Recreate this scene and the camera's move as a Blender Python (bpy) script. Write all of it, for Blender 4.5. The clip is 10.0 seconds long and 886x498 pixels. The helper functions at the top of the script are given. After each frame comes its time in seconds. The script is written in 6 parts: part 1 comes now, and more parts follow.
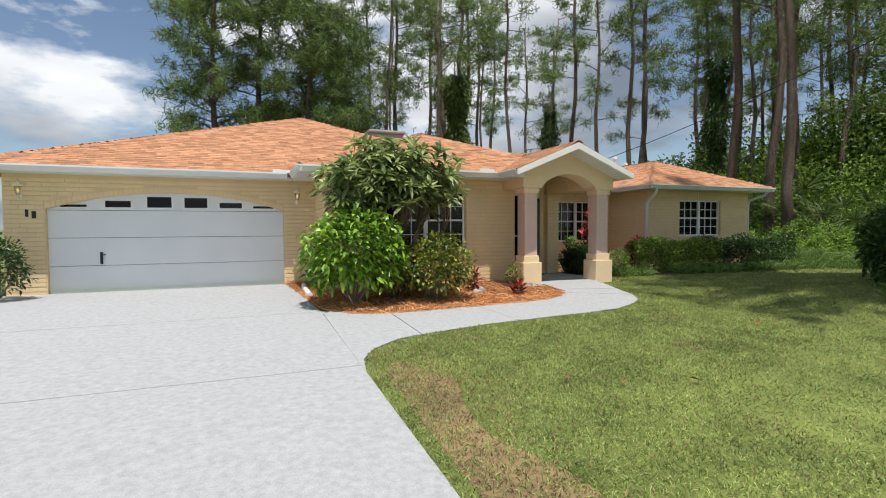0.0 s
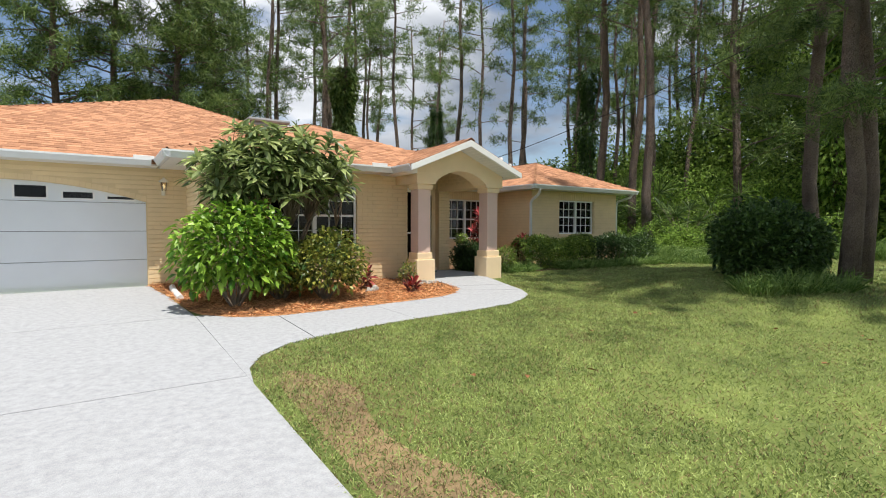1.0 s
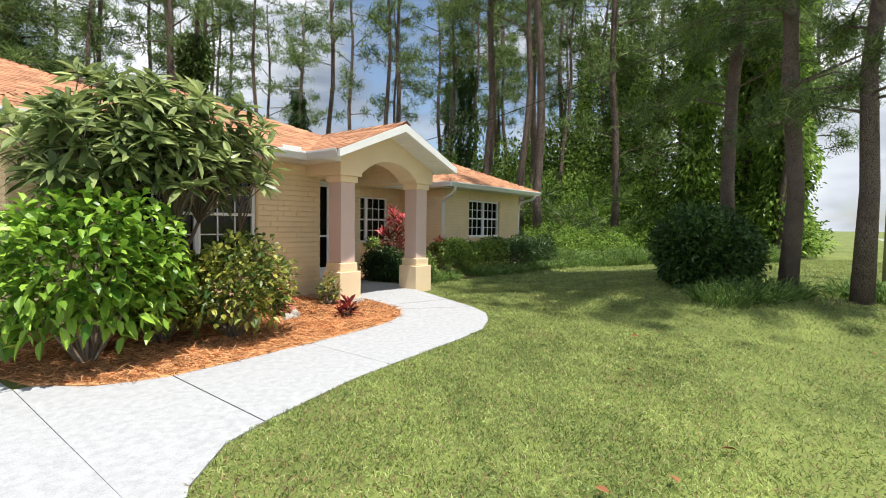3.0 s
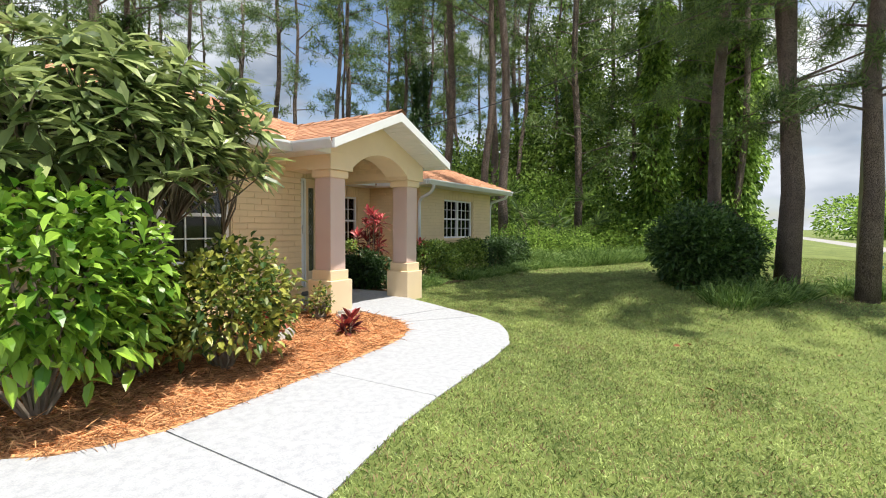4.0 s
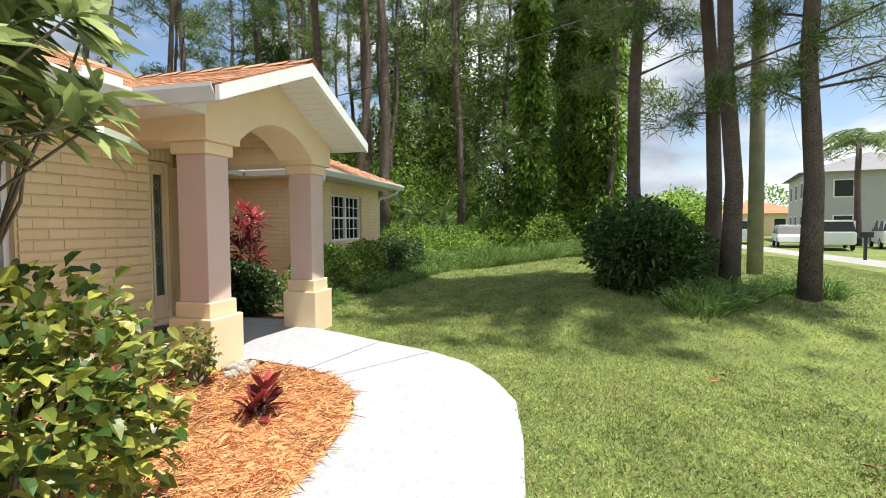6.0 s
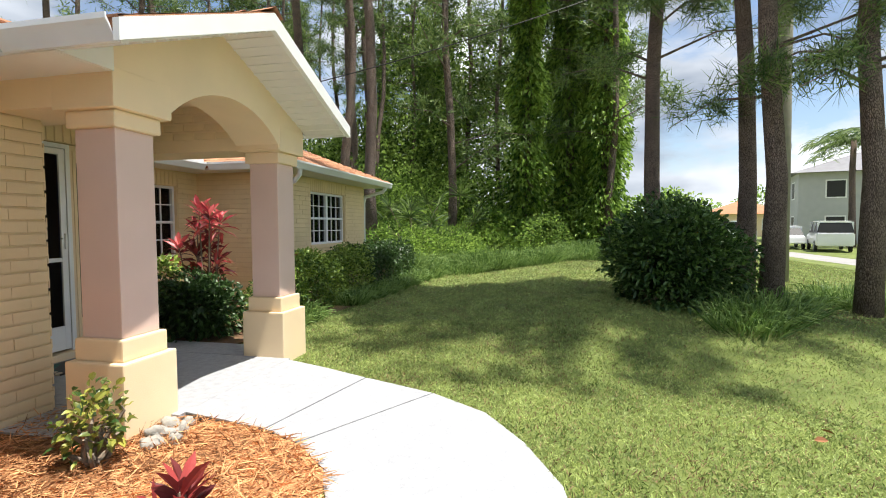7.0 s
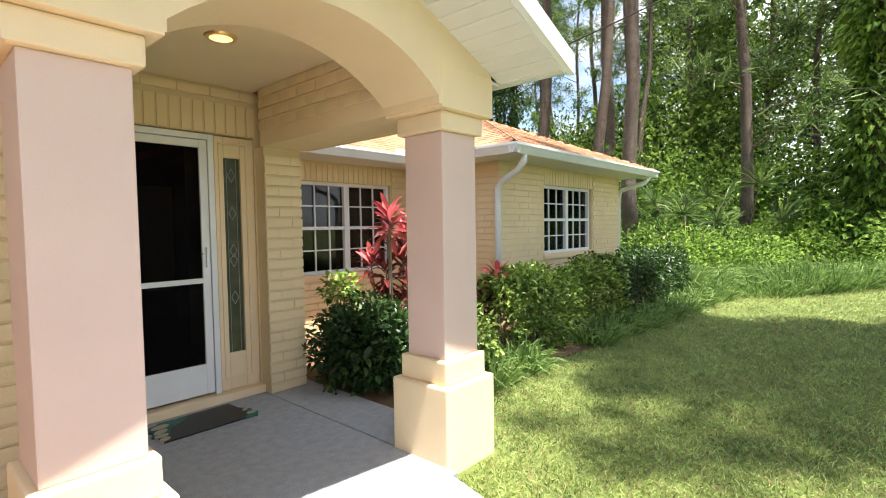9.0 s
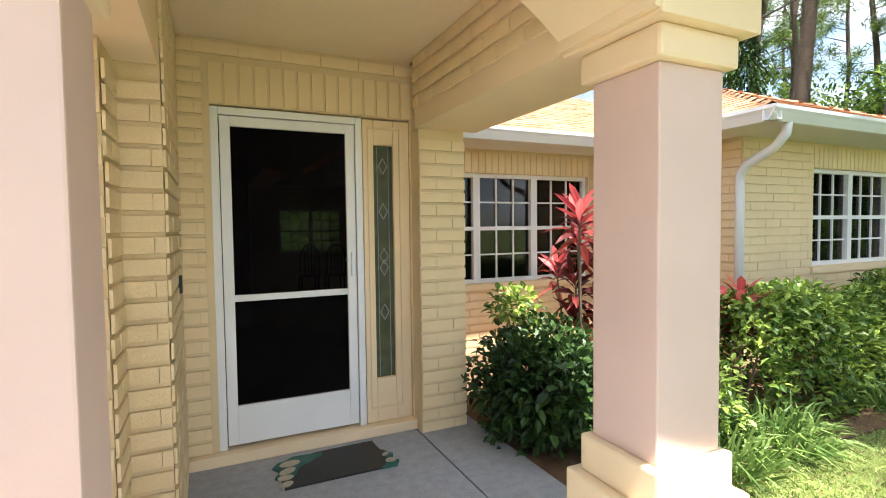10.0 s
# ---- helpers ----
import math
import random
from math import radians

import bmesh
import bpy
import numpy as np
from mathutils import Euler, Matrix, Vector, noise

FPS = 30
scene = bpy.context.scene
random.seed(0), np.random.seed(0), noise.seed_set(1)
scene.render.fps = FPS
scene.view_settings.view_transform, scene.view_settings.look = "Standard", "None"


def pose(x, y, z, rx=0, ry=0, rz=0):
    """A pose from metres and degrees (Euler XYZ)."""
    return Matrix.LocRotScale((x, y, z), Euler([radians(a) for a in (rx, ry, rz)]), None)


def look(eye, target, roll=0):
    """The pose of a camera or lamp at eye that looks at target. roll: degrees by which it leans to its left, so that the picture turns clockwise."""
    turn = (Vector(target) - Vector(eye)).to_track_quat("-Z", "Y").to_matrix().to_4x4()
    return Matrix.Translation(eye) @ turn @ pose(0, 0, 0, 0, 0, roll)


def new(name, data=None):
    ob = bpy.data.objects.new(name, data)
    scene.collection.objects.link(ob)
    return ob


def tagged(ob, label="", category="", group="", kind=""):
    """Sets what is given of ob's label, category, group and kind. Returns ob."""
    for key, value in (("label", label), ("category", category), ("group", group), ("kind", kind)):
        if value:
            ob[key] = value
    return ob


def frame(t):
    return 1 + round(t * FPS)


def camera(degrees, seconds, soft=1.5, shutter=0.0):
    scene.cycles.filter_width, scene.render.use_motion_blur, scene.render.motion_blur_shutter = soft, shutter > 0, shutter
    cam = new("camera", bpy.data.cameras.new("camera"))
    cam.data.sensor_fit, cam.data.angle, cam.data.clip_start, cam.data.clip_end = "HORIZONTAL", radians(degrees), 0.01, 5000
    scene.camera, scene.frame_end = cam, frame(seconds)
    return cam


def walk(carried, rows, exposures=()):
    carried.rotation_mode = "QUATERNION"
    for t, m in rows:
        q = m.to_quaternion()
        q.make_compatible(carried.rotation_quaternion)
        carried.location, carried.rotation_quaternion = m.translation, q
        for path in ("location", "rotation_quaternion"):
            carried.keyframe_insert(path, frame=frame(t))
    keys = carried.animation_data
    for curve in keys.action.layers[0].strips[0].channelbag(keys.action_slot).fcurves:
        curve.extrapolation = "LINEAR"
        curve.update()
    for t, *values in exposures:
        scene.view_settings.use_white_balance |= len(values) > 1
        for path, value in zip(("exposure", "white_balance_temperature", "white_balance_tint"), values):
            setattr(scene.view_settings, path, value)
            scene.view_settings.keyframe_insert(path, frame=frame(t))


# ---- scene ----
cam = camera(83.4, 10.0, soft=1.0)
PATH = [
    (0, (0.932, 0.55, 1.208), (1.661, 2.41, 1.124), -0.3),
    (0.5, (0.918, 0.62, 1.191), (1.824, 2.4, 1.108), -0.1),
    (1, (0.924, 0.88, 1.165), (2.057, 2.525, 1.074), 0.2),
    (1.5, (0.958, 1.378, 1.179), (2.26, 2.893, 1.078), 0.4),
    (2, (0.977, 2.002, 1.219), (2.376, 3.428, 1.115), 0.5),
    (2.5, (1.007, 2.703, 1.255), (2.493, 4.037, 1.151), 0.7),
    (3.8, (1.134, 4.488, 1.238), (2.816, 5.567, 1.154), 0.5),
    (4, (1.176, 4.739, 1.243), (2.883, 5.777, 1.155), 0.4),
    (4.5, (1.376, 5.356, 1.253), (3.154, 6.268, 1.162), 0.2),
    (5, (1.697, 5.883, 1.263), (3.548, 6.636, 1.176), -0.1),
    (5.5, (2.119, 6.343, 1.278), (4.028, 6.932, 1.185), -0.3),
    (7, (3.827, 7.162, 1.325), (5.778, 7.594, 1.228), -0.3),
    (7.5, (4.451, 7.323, 1.338), (6.366, 7.893, 1.243), -0.6),
    (8, (5.016, 7.528, 1.364), (6.867, 8.278, 1.269), -0.5),
    (8.5, (5.61, 7.706, 1.386), (7.315, 8.748, 1.291), -0.8),
    (9, (6.194, 7.93, 1.395), (7.684, 9.261, 1.304), -0.9),
    (9.5, (6.673, 8.278, 1.406), (7.85, 9.892, 1.316), -0.7),
    (10, (7.026, 8.679, 1.417), (7.872, 10.49, 1.329), -0.7),
]
walk(cam, [(t, look(eye, target, roll)) for t, eye, target, roll in PATH],
     exposures=[(0.0, 0.16), (1.0, 0.33), (2.5, 0.56), (4.5, 0.76), (5.5, 0.82), (7.5, 0.98), (8.5, 1.42), (9.0, 1.58), (10.0, 1.98)])

# ---- light ----
SUN = Vector((-0.05, -0.30, 1.0)).normalized()
world = bpy.data.worlds.new("sky")
scene.world = world
world.use_nodes = True
wn, wl = world.node_tree.nodes, world.node_tree.links
wn.clear()


def wnode(kind, **values):
    n = wn.new(kind)
    for key, value in values.items():
        n.inputs[key].default_value = value
    return n


sky = wn.new("ShaderNodeTexSky")
sky.sky_type, sky.sun_disc = "NISHITA", False
sky.sun_elevation = math.asin(SUN.z)
sky.sun_rotation = math.atan2(SUN.x, SUN.y)
coord = wn.new("ShaderNodeTexCoord")
stretch = wn.new("ShaderNodeMapping")
stretch.inputs["Scale"].default_value = (1.0, 1.0, 2.6)
stretch.inputs["Location"].default_value = (0.35, 0.1, 0.0)
wl.new(coord.outputs["Generated"], stretch.inputs["Vector"])
puffs = wnode("ShaderNodeTexNoise", Scale=2.6, Detail=9.0, Roughness=0.56)
wl.new(stretch.outputs["Vector"], puffs.inputs["Vector"])
cover = wn.new("ShaderNodeValToRGB")
cover.color_ramp.elements[0].position, cover.color_ramp.elements[1].position = 0.44, 0.54
wl.new(puffs.outputs["Fac"], cover.inputs["Fac"])
shade = wnode("ShaderNodeTexNoise", Scale=1.7, Detail=5.0, Roughness=0.5)
banks = wn.new("ShaderNodeMapping")
banks.inputs["Scale"].default_value = (1.0, 1.0, 2.6)
banks.inputs["Location"].default_value = (1.83, 3.2, -0.71)
wl.new(coord.outputs["Generated"], banks.inputs["Vector"])
wl.new(banks.outputs["Vector"], shade.inputs["Vector"])
tone = wn.new("ShaderNodeValToRGB")
tone.color_ramp.elements[0].position, tone.color_ramp.elements[1].position = 0.36, 0.62
tone.color_ramp.elements[0].color = (2.0, 2.4, 3.0, 1)
tone.color_ramp.elements[1].color = (9.0, 9.2, 9.5, 1)
wl.new(shade.outputs["Fac"], tone.inputs["Fac"])
blend = wn.new("ShaderNodeMix")
blend.data_type = "RGBA"
wl.new(cover.outputs["Color"], blend.inputs[0])
wl.new(sky.outputs["Color"], blend.inputs[6])
wl.new(tone.outputs["Color"], blend.inputs[7])
back = wnode("ShaderNodeBackground", Strength=0.1)
wl.new(blend.outputs[2], back.inputs["Color"])
wl.new(back.outputs["Background"], wn.new("ShaderNodeOutputWorld").inputs["Surface"])

sun = new("sun", bpy.data.lights.new("sun", "SUN"))
sun.data.energy, sun.data.angle, sun.data.color = 4.6, radians(0.53), (1.0, 0.95, 0.87)
sun.matrix_world = Matrix.Translation((6, -4, 30)) @ SUN.to_track_quat("Z", "Y").to_matrix().to_4x4()


# ---- materials ----
def material(name, colour, rough=0.7, vary=0.12, scale=6.0, bump=0.0, bump_scale=40.0, metal=0.0, hue=None, spec=0.4,
             each=0.0, island=0.0, sheen=0.0, through_light=0.0):
    """A surface whose colour wanders at two scales, with fine relief. each: how far it differs from object to object; island: from piece to piece."""
    m = bpy.data.materials.new(name)
    m.use_nodes = True
    n, l = m.node_tree.nodes, m.node_tree.links
    p = n["Principled BSDF"]
    p.inputs["Roughness"].default_value, p.inputs["Metallic"].default_value = rough, metal
    p.inputs["Specular IOR Level"].default_value = spec
    c = n.new("ShaderNodeTexCoord")
    big, small = n.new("ShaderNodeTexNoise"), n.new("ShaderNodeTexNoise")
    big.inputs["Scale"].default_value, small.inputs["Scale"].default_value = scale * 0.18, scale
    big.inputs["Detail"].default_value, small.inputs["Detail"].default_value = 4, 7
    for t in (big, small):
        l.new(c.outputs["Object"], t.inputs["Vector"])
    add = n.new("ShaderNodeMath")
    add.operation = "ADD"
    l.new(big.outputs["Fac"], add.inputs[0])
    l.new(small.outputs["Fac"], add.inputs[1])
    value = add.outputs[0]
    for amount, kind in ((each, "object"), (island, "island")):
        if amount:
            src = n.new("ShaderNodeObjectInfo") if kind == "object" else n.new("ShaderNodeNewGeometry")
            k = n.new("ShaderNodeMath")
            k.operation = "MULTIPLY_ADD"
            l.new(src.outputs["Random"] if kind == "object" else src.outputs["Random Per Island"], k.inputs[0])
            k.inputs[1].default_value = amount
            k2 = n.new("ShaderNodeMath")
            k2.operation = "ADD"
            k.inputs[2].default_value = -amount / 2
            l.new(value, k2.inputs[0])
            l.new(k.outputs[0], k2.inputs[1])
            value = k2.outputs[0]
    ramp = n.new("ShaderNodeMapRange")
    ramp.inputs["From Min"].default_value, ramp.inputs["From Max"].default_value = 0.6, 1.4
    l.new(value, ramp.inputs["Value"])
    mix = n.new("ShaderNodeMix")
    mix.data_type = "RGBA"
    other = hue or colour
    mix.inputs[6].default_value = (*[v * (1 - vary) for v in colour], 1)
    mix.inputs[7].default_value = (*[min(1, v * (1 + vary)) for v in other], 1)
    l.new(ramp.outputs[0], mix.inputs[0])
    l.new(mix.outputs[2], p.inputs["Base Color"])
    if bump:
        grain = n.new("ShaderNodeTexNoise")
        grain.inputs["Scale"].default_value, grain.inputs["Detail"].default_value = bump_scale, 6
        l.new(c.outputs["Object"], grain.inputs["Vector"])
        b = n.new("ShaderNodeBump")
        b.inputs["Strength"].default_value, b.inputs["Distance"].default_value = bump, 0.01
        l.new(grain.outputs["Fac"], b.inputs["Height"])
        l.new(b.outputs["Normal"], p.inputs["Normal"])
    if through_light:
        t = n.new("ShaderNodeBsdfTranslucent")
        l.new(mix.outputs[2], t.inputs["Color"])
        s = n.new("ShaderNodeMixShader")
        s.inputs[0].default_value = through_light
        l.new(p.outputs[0], s.inputs[1])
        l.new(t.outputs[0], s.inputs[2])
        l.new(s.outputs[0], n["Material Output"].inputs["Surface"])
    return m


def glass_material(name, tint, gloss_rough=0.02):
    m = bpy.data.materials.new(name)
    m.use_nodes = True
    n, l = m.node_tree.nodes, m.node_tree.links
    n.remove(n["Principled BSDF"])
    clear, gloss, mix, f = (n.new(k) for k in ("ShaderNodeBsdfTransparent", "ShaderNodeBsdfGlossy", "ShaderNodeMixShader", "ShaderNodeFresnel"))
    clear.inputs["Color"].default_value, gloss.inputs["Roughness"].default_value = (*tint, 1), gloss_rough
    f.inputs["IOR"].default_value = 1.45
    l.new(f.outputs[0], mix.inputs[0])
    l.new(clear.outputs[0], mix.inputs[1])
    l.new(gloss.outputs[0], mix.inputs[2])
    l.new(mix.outputs[0], n["Material Output"].inputs["Surface"])
    return m


CREAM = material("painted_brick", (0.79, 0.62, 0.375), 0.62, 0.08, 3.0, 0.35, 90, each=0.12, island=0.12)
MORTAR = material("painted_mortar", (0.73, 0.565, 0.335), 0.7, 0.10, 3.0, 0.4, 120)
STUCCO = material("beige_stucco", (0.83, 0.65, 0.42), 0.6, 0.07, 2.5, 0.13, 130)
MAUVE = material("mauve_stucco", (0.68, 0.505, 0.435), 0.6, 0.06, 2.5, 0.09, 150)
CEILING = material("beige_ceiling_paint", (0.81, 0.65, 0.42), 0.7, 0.06, 3.0, 0.15, 80)
WHITE = material("white_paint", (0.80, 0.80, 0.79), 0.4, 0.05, 5.0, 0.05, 60)
GUTTER = material("white_aluminium_gutter", (0.74, 0.76, 0.77), 0.35, 0.06, 4.0)
SOFFIT = material("white_vinyl_soffit", (0.74, 0.72, 0.68), 0.5, 0.05, 4.0)
DOORWHITE = material("white_steel_door", (0.74, 0.77, 0.80), 0.4, 0.05, 1.5, 0.06, 30)
ROOF = material("terracotta_shingle", (0.35, 0.165, 0.088), 0.9, 0.17, 22.0, 0.6, 160, island=0.7, hue=(0.46, 0.235, 0.13))
CONCRETE = material("pale_concrete", (0.325, 0.334, 0.352), 0.85, 0.15, 90.0, 0.45, 160, hue=(0.375, 0.385, 0.40))
JOINT = material("dirty_joint", (0.22, 0.215, 0.20), 0.9, 0.3, 6.0, 0.4, 60)
SOIL = material("grass_soil", (0.09, 0.13, 0.025), 0.95, 0.35, 2.4, 0.6, 60, hue=(0.15, 0.18, 0.045))
GRASS = material("grass_blade", (0.15, 0.25, 0.055), 0.5, 0.45, 13.0, island=0.6, hue=(0.35, 0.41, 0.14), through_light=0.35)
DRY = material("dead_grass", (0.25, 0.175, 0.09), 0.9, 0.40, 7.0, 0.8, 60, island=0.6)
MULCH = material("pine_straw_mulch", (0.34, 0.15, 0.06), 0.95, 0.40, 3.0, 0.9, 45, island=1.0, hue=(0.56, 0.29, 0.13))


def bark_material(name, plate, fissure):
    """Plated pine bark: upright scales, dark furrows between them, patchy grey."""
    m = material(name, plate, 0.95, 0.30, 5.0, hue=tuple(v * 1.25 for v in plate))
    n, l = m.node_tree.nodes, m.node_tree.links
    c, mp, v = n.new("ShaderNodeTexCoord"), n.new("ShaderNodeMapping"), n.new("ShaderNodeTexVoronoi")
    mp.inputs["Scale"].default_value = (13, 13, 4.2)
    v.feature = "DISTANCE_TO_EDGE"
    l.new(c.outputs["Object"], mp.inputs["Vector"])
    l.new(mp.outputs["Vector"], v.inputs["Vector"])
    r = n.new("ShaderNodeMapRange")
    r.inputs["From Max"].default_value = 0.16
    l.new(v.outputs["Distance"], r.inputs["Value"])
    p = n["Principled BSDF"]
    old = p.inputs["Base Color"].links[0].from_socket
    mix = n.new("ShaderNodeMix")
    mix.data_type = "RGBA"
    mix.inputs[6].default_value = (*fissure, 1)
    l.new(r.outputs[0], mix.inputs[0])
    l.new(old, mix.inputs[7])
    l.new(mix.outputs[2], p.inputs["Base Color"])
    b = n.new("ShaderNodeBump")
    b.inputs["Strength"].default_value, b.inputs["Distance"].default_value = 1.0, 0.02
    l.new(r.outputs[0], b.inputs["Height"])
    l.new(b.outputs["Normal"], p.inputs["Normal"])
    return m


BROWN_MULCH = material("brown_mulch", (0.15, 0.085, 0.045), 0.95, 0.4, 9.0, 0.9, 45)
BARK = bark_material("pine_bark", (0.215, 0.165, 0.138), (0.07, 0.048, 0.038))
DARKBARK = bark_material("far_pine_bark", (0.20, 0.15, 0.12), (0.06, 0.045, 0.036))
TWIG = material("grey_twig", (0.22, 0.175, 0.13), 0.9, 0.25, 10.0, 0.5, 60)


def leafy(name, a, b, rough=0.45, light=0.25, spec=0.4):
    return material(name, a, rough, 0.25, 3.0, island=0.9, hue=b, through_light=light, spec=spec)


LOQUAT = leafy("loquat_leaf", (0.10, 0.16, 0.045), (0.36, 0.42, 0.16), 0.36, 0.30)
CITRUS = leafy("bright_green_leaf", (0.085, 0.22, 0.018), (0.27, 0.42, 0.05), 0.38)
HIBISCUS = leafy("yellowing_leaf", (0.06, 0.125, 0.025), (0.32, 0.32, 0.06), 0.4)
HEDGE = leafy("hedge_leaf", (0.08, 0.17, 0.03), (0.28, 0.37, 0.07), 0.4)
DARKLEAF = leafy("dark_shrub_leaf", (0.024, 0.06, 0.015), (0.06, 0.115, 0.03), 0.4)
NEEDLE = leafy("pine_needle", (0.06, 0.125, 0.032), (0.19, 0.26, 0.08), 0.5, 0.35)
WOODS = leafy("woodland_leaf", (0.09, 0.19, 0.03), (0.34, 0.48, 0.10), 0.5, 0.45)
FARLEAF = leafy("far_woods_leaf", (0.06, 0.13, 0.025), (0.26, 0.37, 0.08), 0.5, 0.4)
WEED = leafy("weed_blade", (0.08, 0.17, 0.03), (0.20, 0.29, 0.08), 0.5, 0.35)
TI = leafy("red_ti_leaf", (0.09, 0.02, 0.024), (0.34, 0.055, 0.05), 0.4, 0.3)
TIPINK = leafy("pink_ti_leaf", (0.42, 0.04, 0.06), (0.70, 0.16, 0.16), 0.4, 0.35)
ROUNDLEAF = leafy("round_shrub_leaf", (0.028, 0.075, 0.018), (0.10, 0.17, 0.045), 0.4)
LANTERN = material("cream_lantern_paint", (0.78, 0.74, 0.64), 0.45, 0.06, 8.0)
BRASS = material("warm_brass_trim", (0.72, 0.50, 0.20), 0.3, 0.1, 10.0, metal=0.8)
GLASS = glass_material("window_glass", (0.36, 0.38, 0.38))
LAMPGLASS = glass_material("clear_lantern_glass", (0.93, 0.90, 0.84), 0.1)
SIDEGLASS = material("obscured_green_glass", (0.075, 0.085, 0.045), 0.28, 0.5, 14.0, 0.35, 70, spec=0.35)
TEAL = material("faded_teal_rubber", (0.035, 0.12, 0.10), 0.7, 0.35, 30.0, 0.4, 90)
BEIGE = material("faded_beige_rubber", (0.42, 0.38, 0.29), 0.7, 0.2, 40.0, 0.3, 90)



def mesh_material(name, colour, open_share):
    """Fine insect mesh: mostly dark thread, in part open air."""
    m = material(name, colour, 0.85, 0.2, 20.0, spec=0.12)
    n, l = m.node_tree.nodes, m.node_tree.links
    gap, mix = n.new("ShaderNodeBsdfTransparent"), n.new("ShaderNodeMixShader")
    mix.inputs[0].default_value = open_share
    l.new(n["Principled BSDF"].outputs[0], mix.inputs[1])
    l.new(gap.outputs[0], mix.inputs[2])
    l.new(mix.outputs[0], n["Material Output"].inputs["Surface"])
    return m


SCREEN = mesh_material("dark_insect_screen", (0.004, 0.004, 0.0045), 0.50)
BLACK = material("black_metal", (0.02, 0.02, 0.02), 0.5, 0.2, 9.0)
# dark colour puts the dimness of unlit rooms into their surfaces
ROOM = material("dark_unlit_room", (0.12, 0.11, 0.09), 0.9, 0.1, 2.0)
ROCK = material("pale_limestone", (0.36, 0.34, 0.30), 0.9, 0.4, 14.0, 0.9, 30)
METAL = material("dull_steel", (0.30, 0.31, 0.32), 0.5, 0.15, 6.0, metal=0.3)


# ---- mesh helpers ----
def link_mesh(name, verts, faces, mat, parent=None, label="", smooth=False):
    me = bpy.data.meshes.new(name)
    me.from_pydata([tuple(v) for v in verts], [], faces)
    me.materials.append(mat)
    if smooth:
        me.polygons.foreach_set("use_smooth", [True] * len(me.polygons))
    me.update()
    ob = new(name, me)
    if parent:
        ob.parent = parent
    return tagged(ob, label)


def part(name, bm, mat, parent=None, label="", smooth=False):
    me = bpy.data.meshes.new(name)
    bm.normal_update()
    bm.to_mesh(me)
    bm.free()
    me.materials.append(mat)
    if smooth:
        me.polygons.foreach_set("use_smooth", [True] * len(me.polygons))
    ob = new(name, me)
    if parent:
        ob.parent = parent
    return tagged(ob, label)


def empty(name, at, label, category, group="", kind=""):
    ob = new(name)
    ob.location = at
    ob.empty_display_size = 0.1
    return tagged(ob, label, category, group, kind)


def box(bm, x0, x1, y0, y1, z0, z1, bevel=0.0):
    """One box in a bmesh, its edges rounded by bevel."""
    made = bmesh.ops.create_cube(bm, size=1.0)["verts"]
    for v in made:
        v.co = ((x0 + x1) / 2 + v.co.x * (x1 - x0), (y0 + y1) / 2 + v.co.y * (y1 - y0), (z0 + z1) / 2 + v.co.z * (z1 - z0))
    if bevel:
        edges = list({e for v in made for e in v.link_edges})
        bmesh.ops.bevel(bm, geom=edges, offset=bevel, segments=2, affect="EDGES", profile=0.6)


def boxes(*rows, bevel=0.0):
    bm = bmesh.new()
    for r in rows:
        box(bm, *r, bevel=bevel)
    return bm


def tube(bm, points, radii, sides=8):
    """A closed tube through points, its rings turned alike."""
    pts = [Vector(p) for p in points]
    rings = []
    ref = None
    for i, p in enumerate(pts):
        d = (pts[min(i + 1, len(pts) - 1)] - pts[max(i - 1, 0)]).normalized()
        if ref is None:
            ref = d.orthogonal()
        ref = (ref - d * ref.dot(d)).normalized()
        other = d.cross(ref)
        r = radii[i] if hasattr(radii, "__len__") else radii
        rings.append([bm.verts.new(p + ref * (r * math.cos(a)) + other * (r * math.sin(a))) for a in (2 * math.pi * k / sides for k in range(sides))])
    for a, b in zip(rings, rings[1:]):
        for k in range(sides):
            bm.faces.new((a[k], a[(k + 1) % sides], b[(k + 1) % sides], b[k]))
    bm.faces.new(rings[0][::-1])
    bm.faces.new(rings[-1])


def prism(bm, outline, z0, z1):
    """A plate with the given outline in plan."""
    lo, hi = [bm.verts.new((x, y, z0(x, y) if callable(z0) else z0)) for x, y in outline], [bm.verts.new((x, y, z1(x, y) if callable(z1) else z1)) for x, y in outline]
    bm.faces.new(hi)
    bm.faces.new(lo[::-1])
    for i in range(len(outline)):
        j = (i + 1) % len(outline)
        bm.faces.new((lo[i], lo[j], hi[j], hi[i]))


def slab(bm, corners, thick):
    """A flat plate from its upper corners, thickened downwards."""
    hi = [bm.verts.new(c) for c in corners]
    lo = [bm.verts.new(Vector(c) - Vector((0, 0, thick))) for c in corners]
    bm.faces.new(hi)
    bm.faces.new(lo[::-1])
    for i in range(len(hi)):
        j = (i + 1) % len(hi)
        bm.faces.new((lo[i], lo[j], hi[j], hi[i]))


def smooth_loop(points, rounds=2):
    for _ in range(rounds):
        points = [q for a, b in zip(points, points[1:] + points[:1])
                  for q in ((0.75 * a[0] + 0.25 * b[0], 0.75 * a[1] + 0.25 * b[1]), (0.25 * a[0] + 0.75 * b[0], 0.25 * a[1] + 0.75 * b[1]))]
    return points


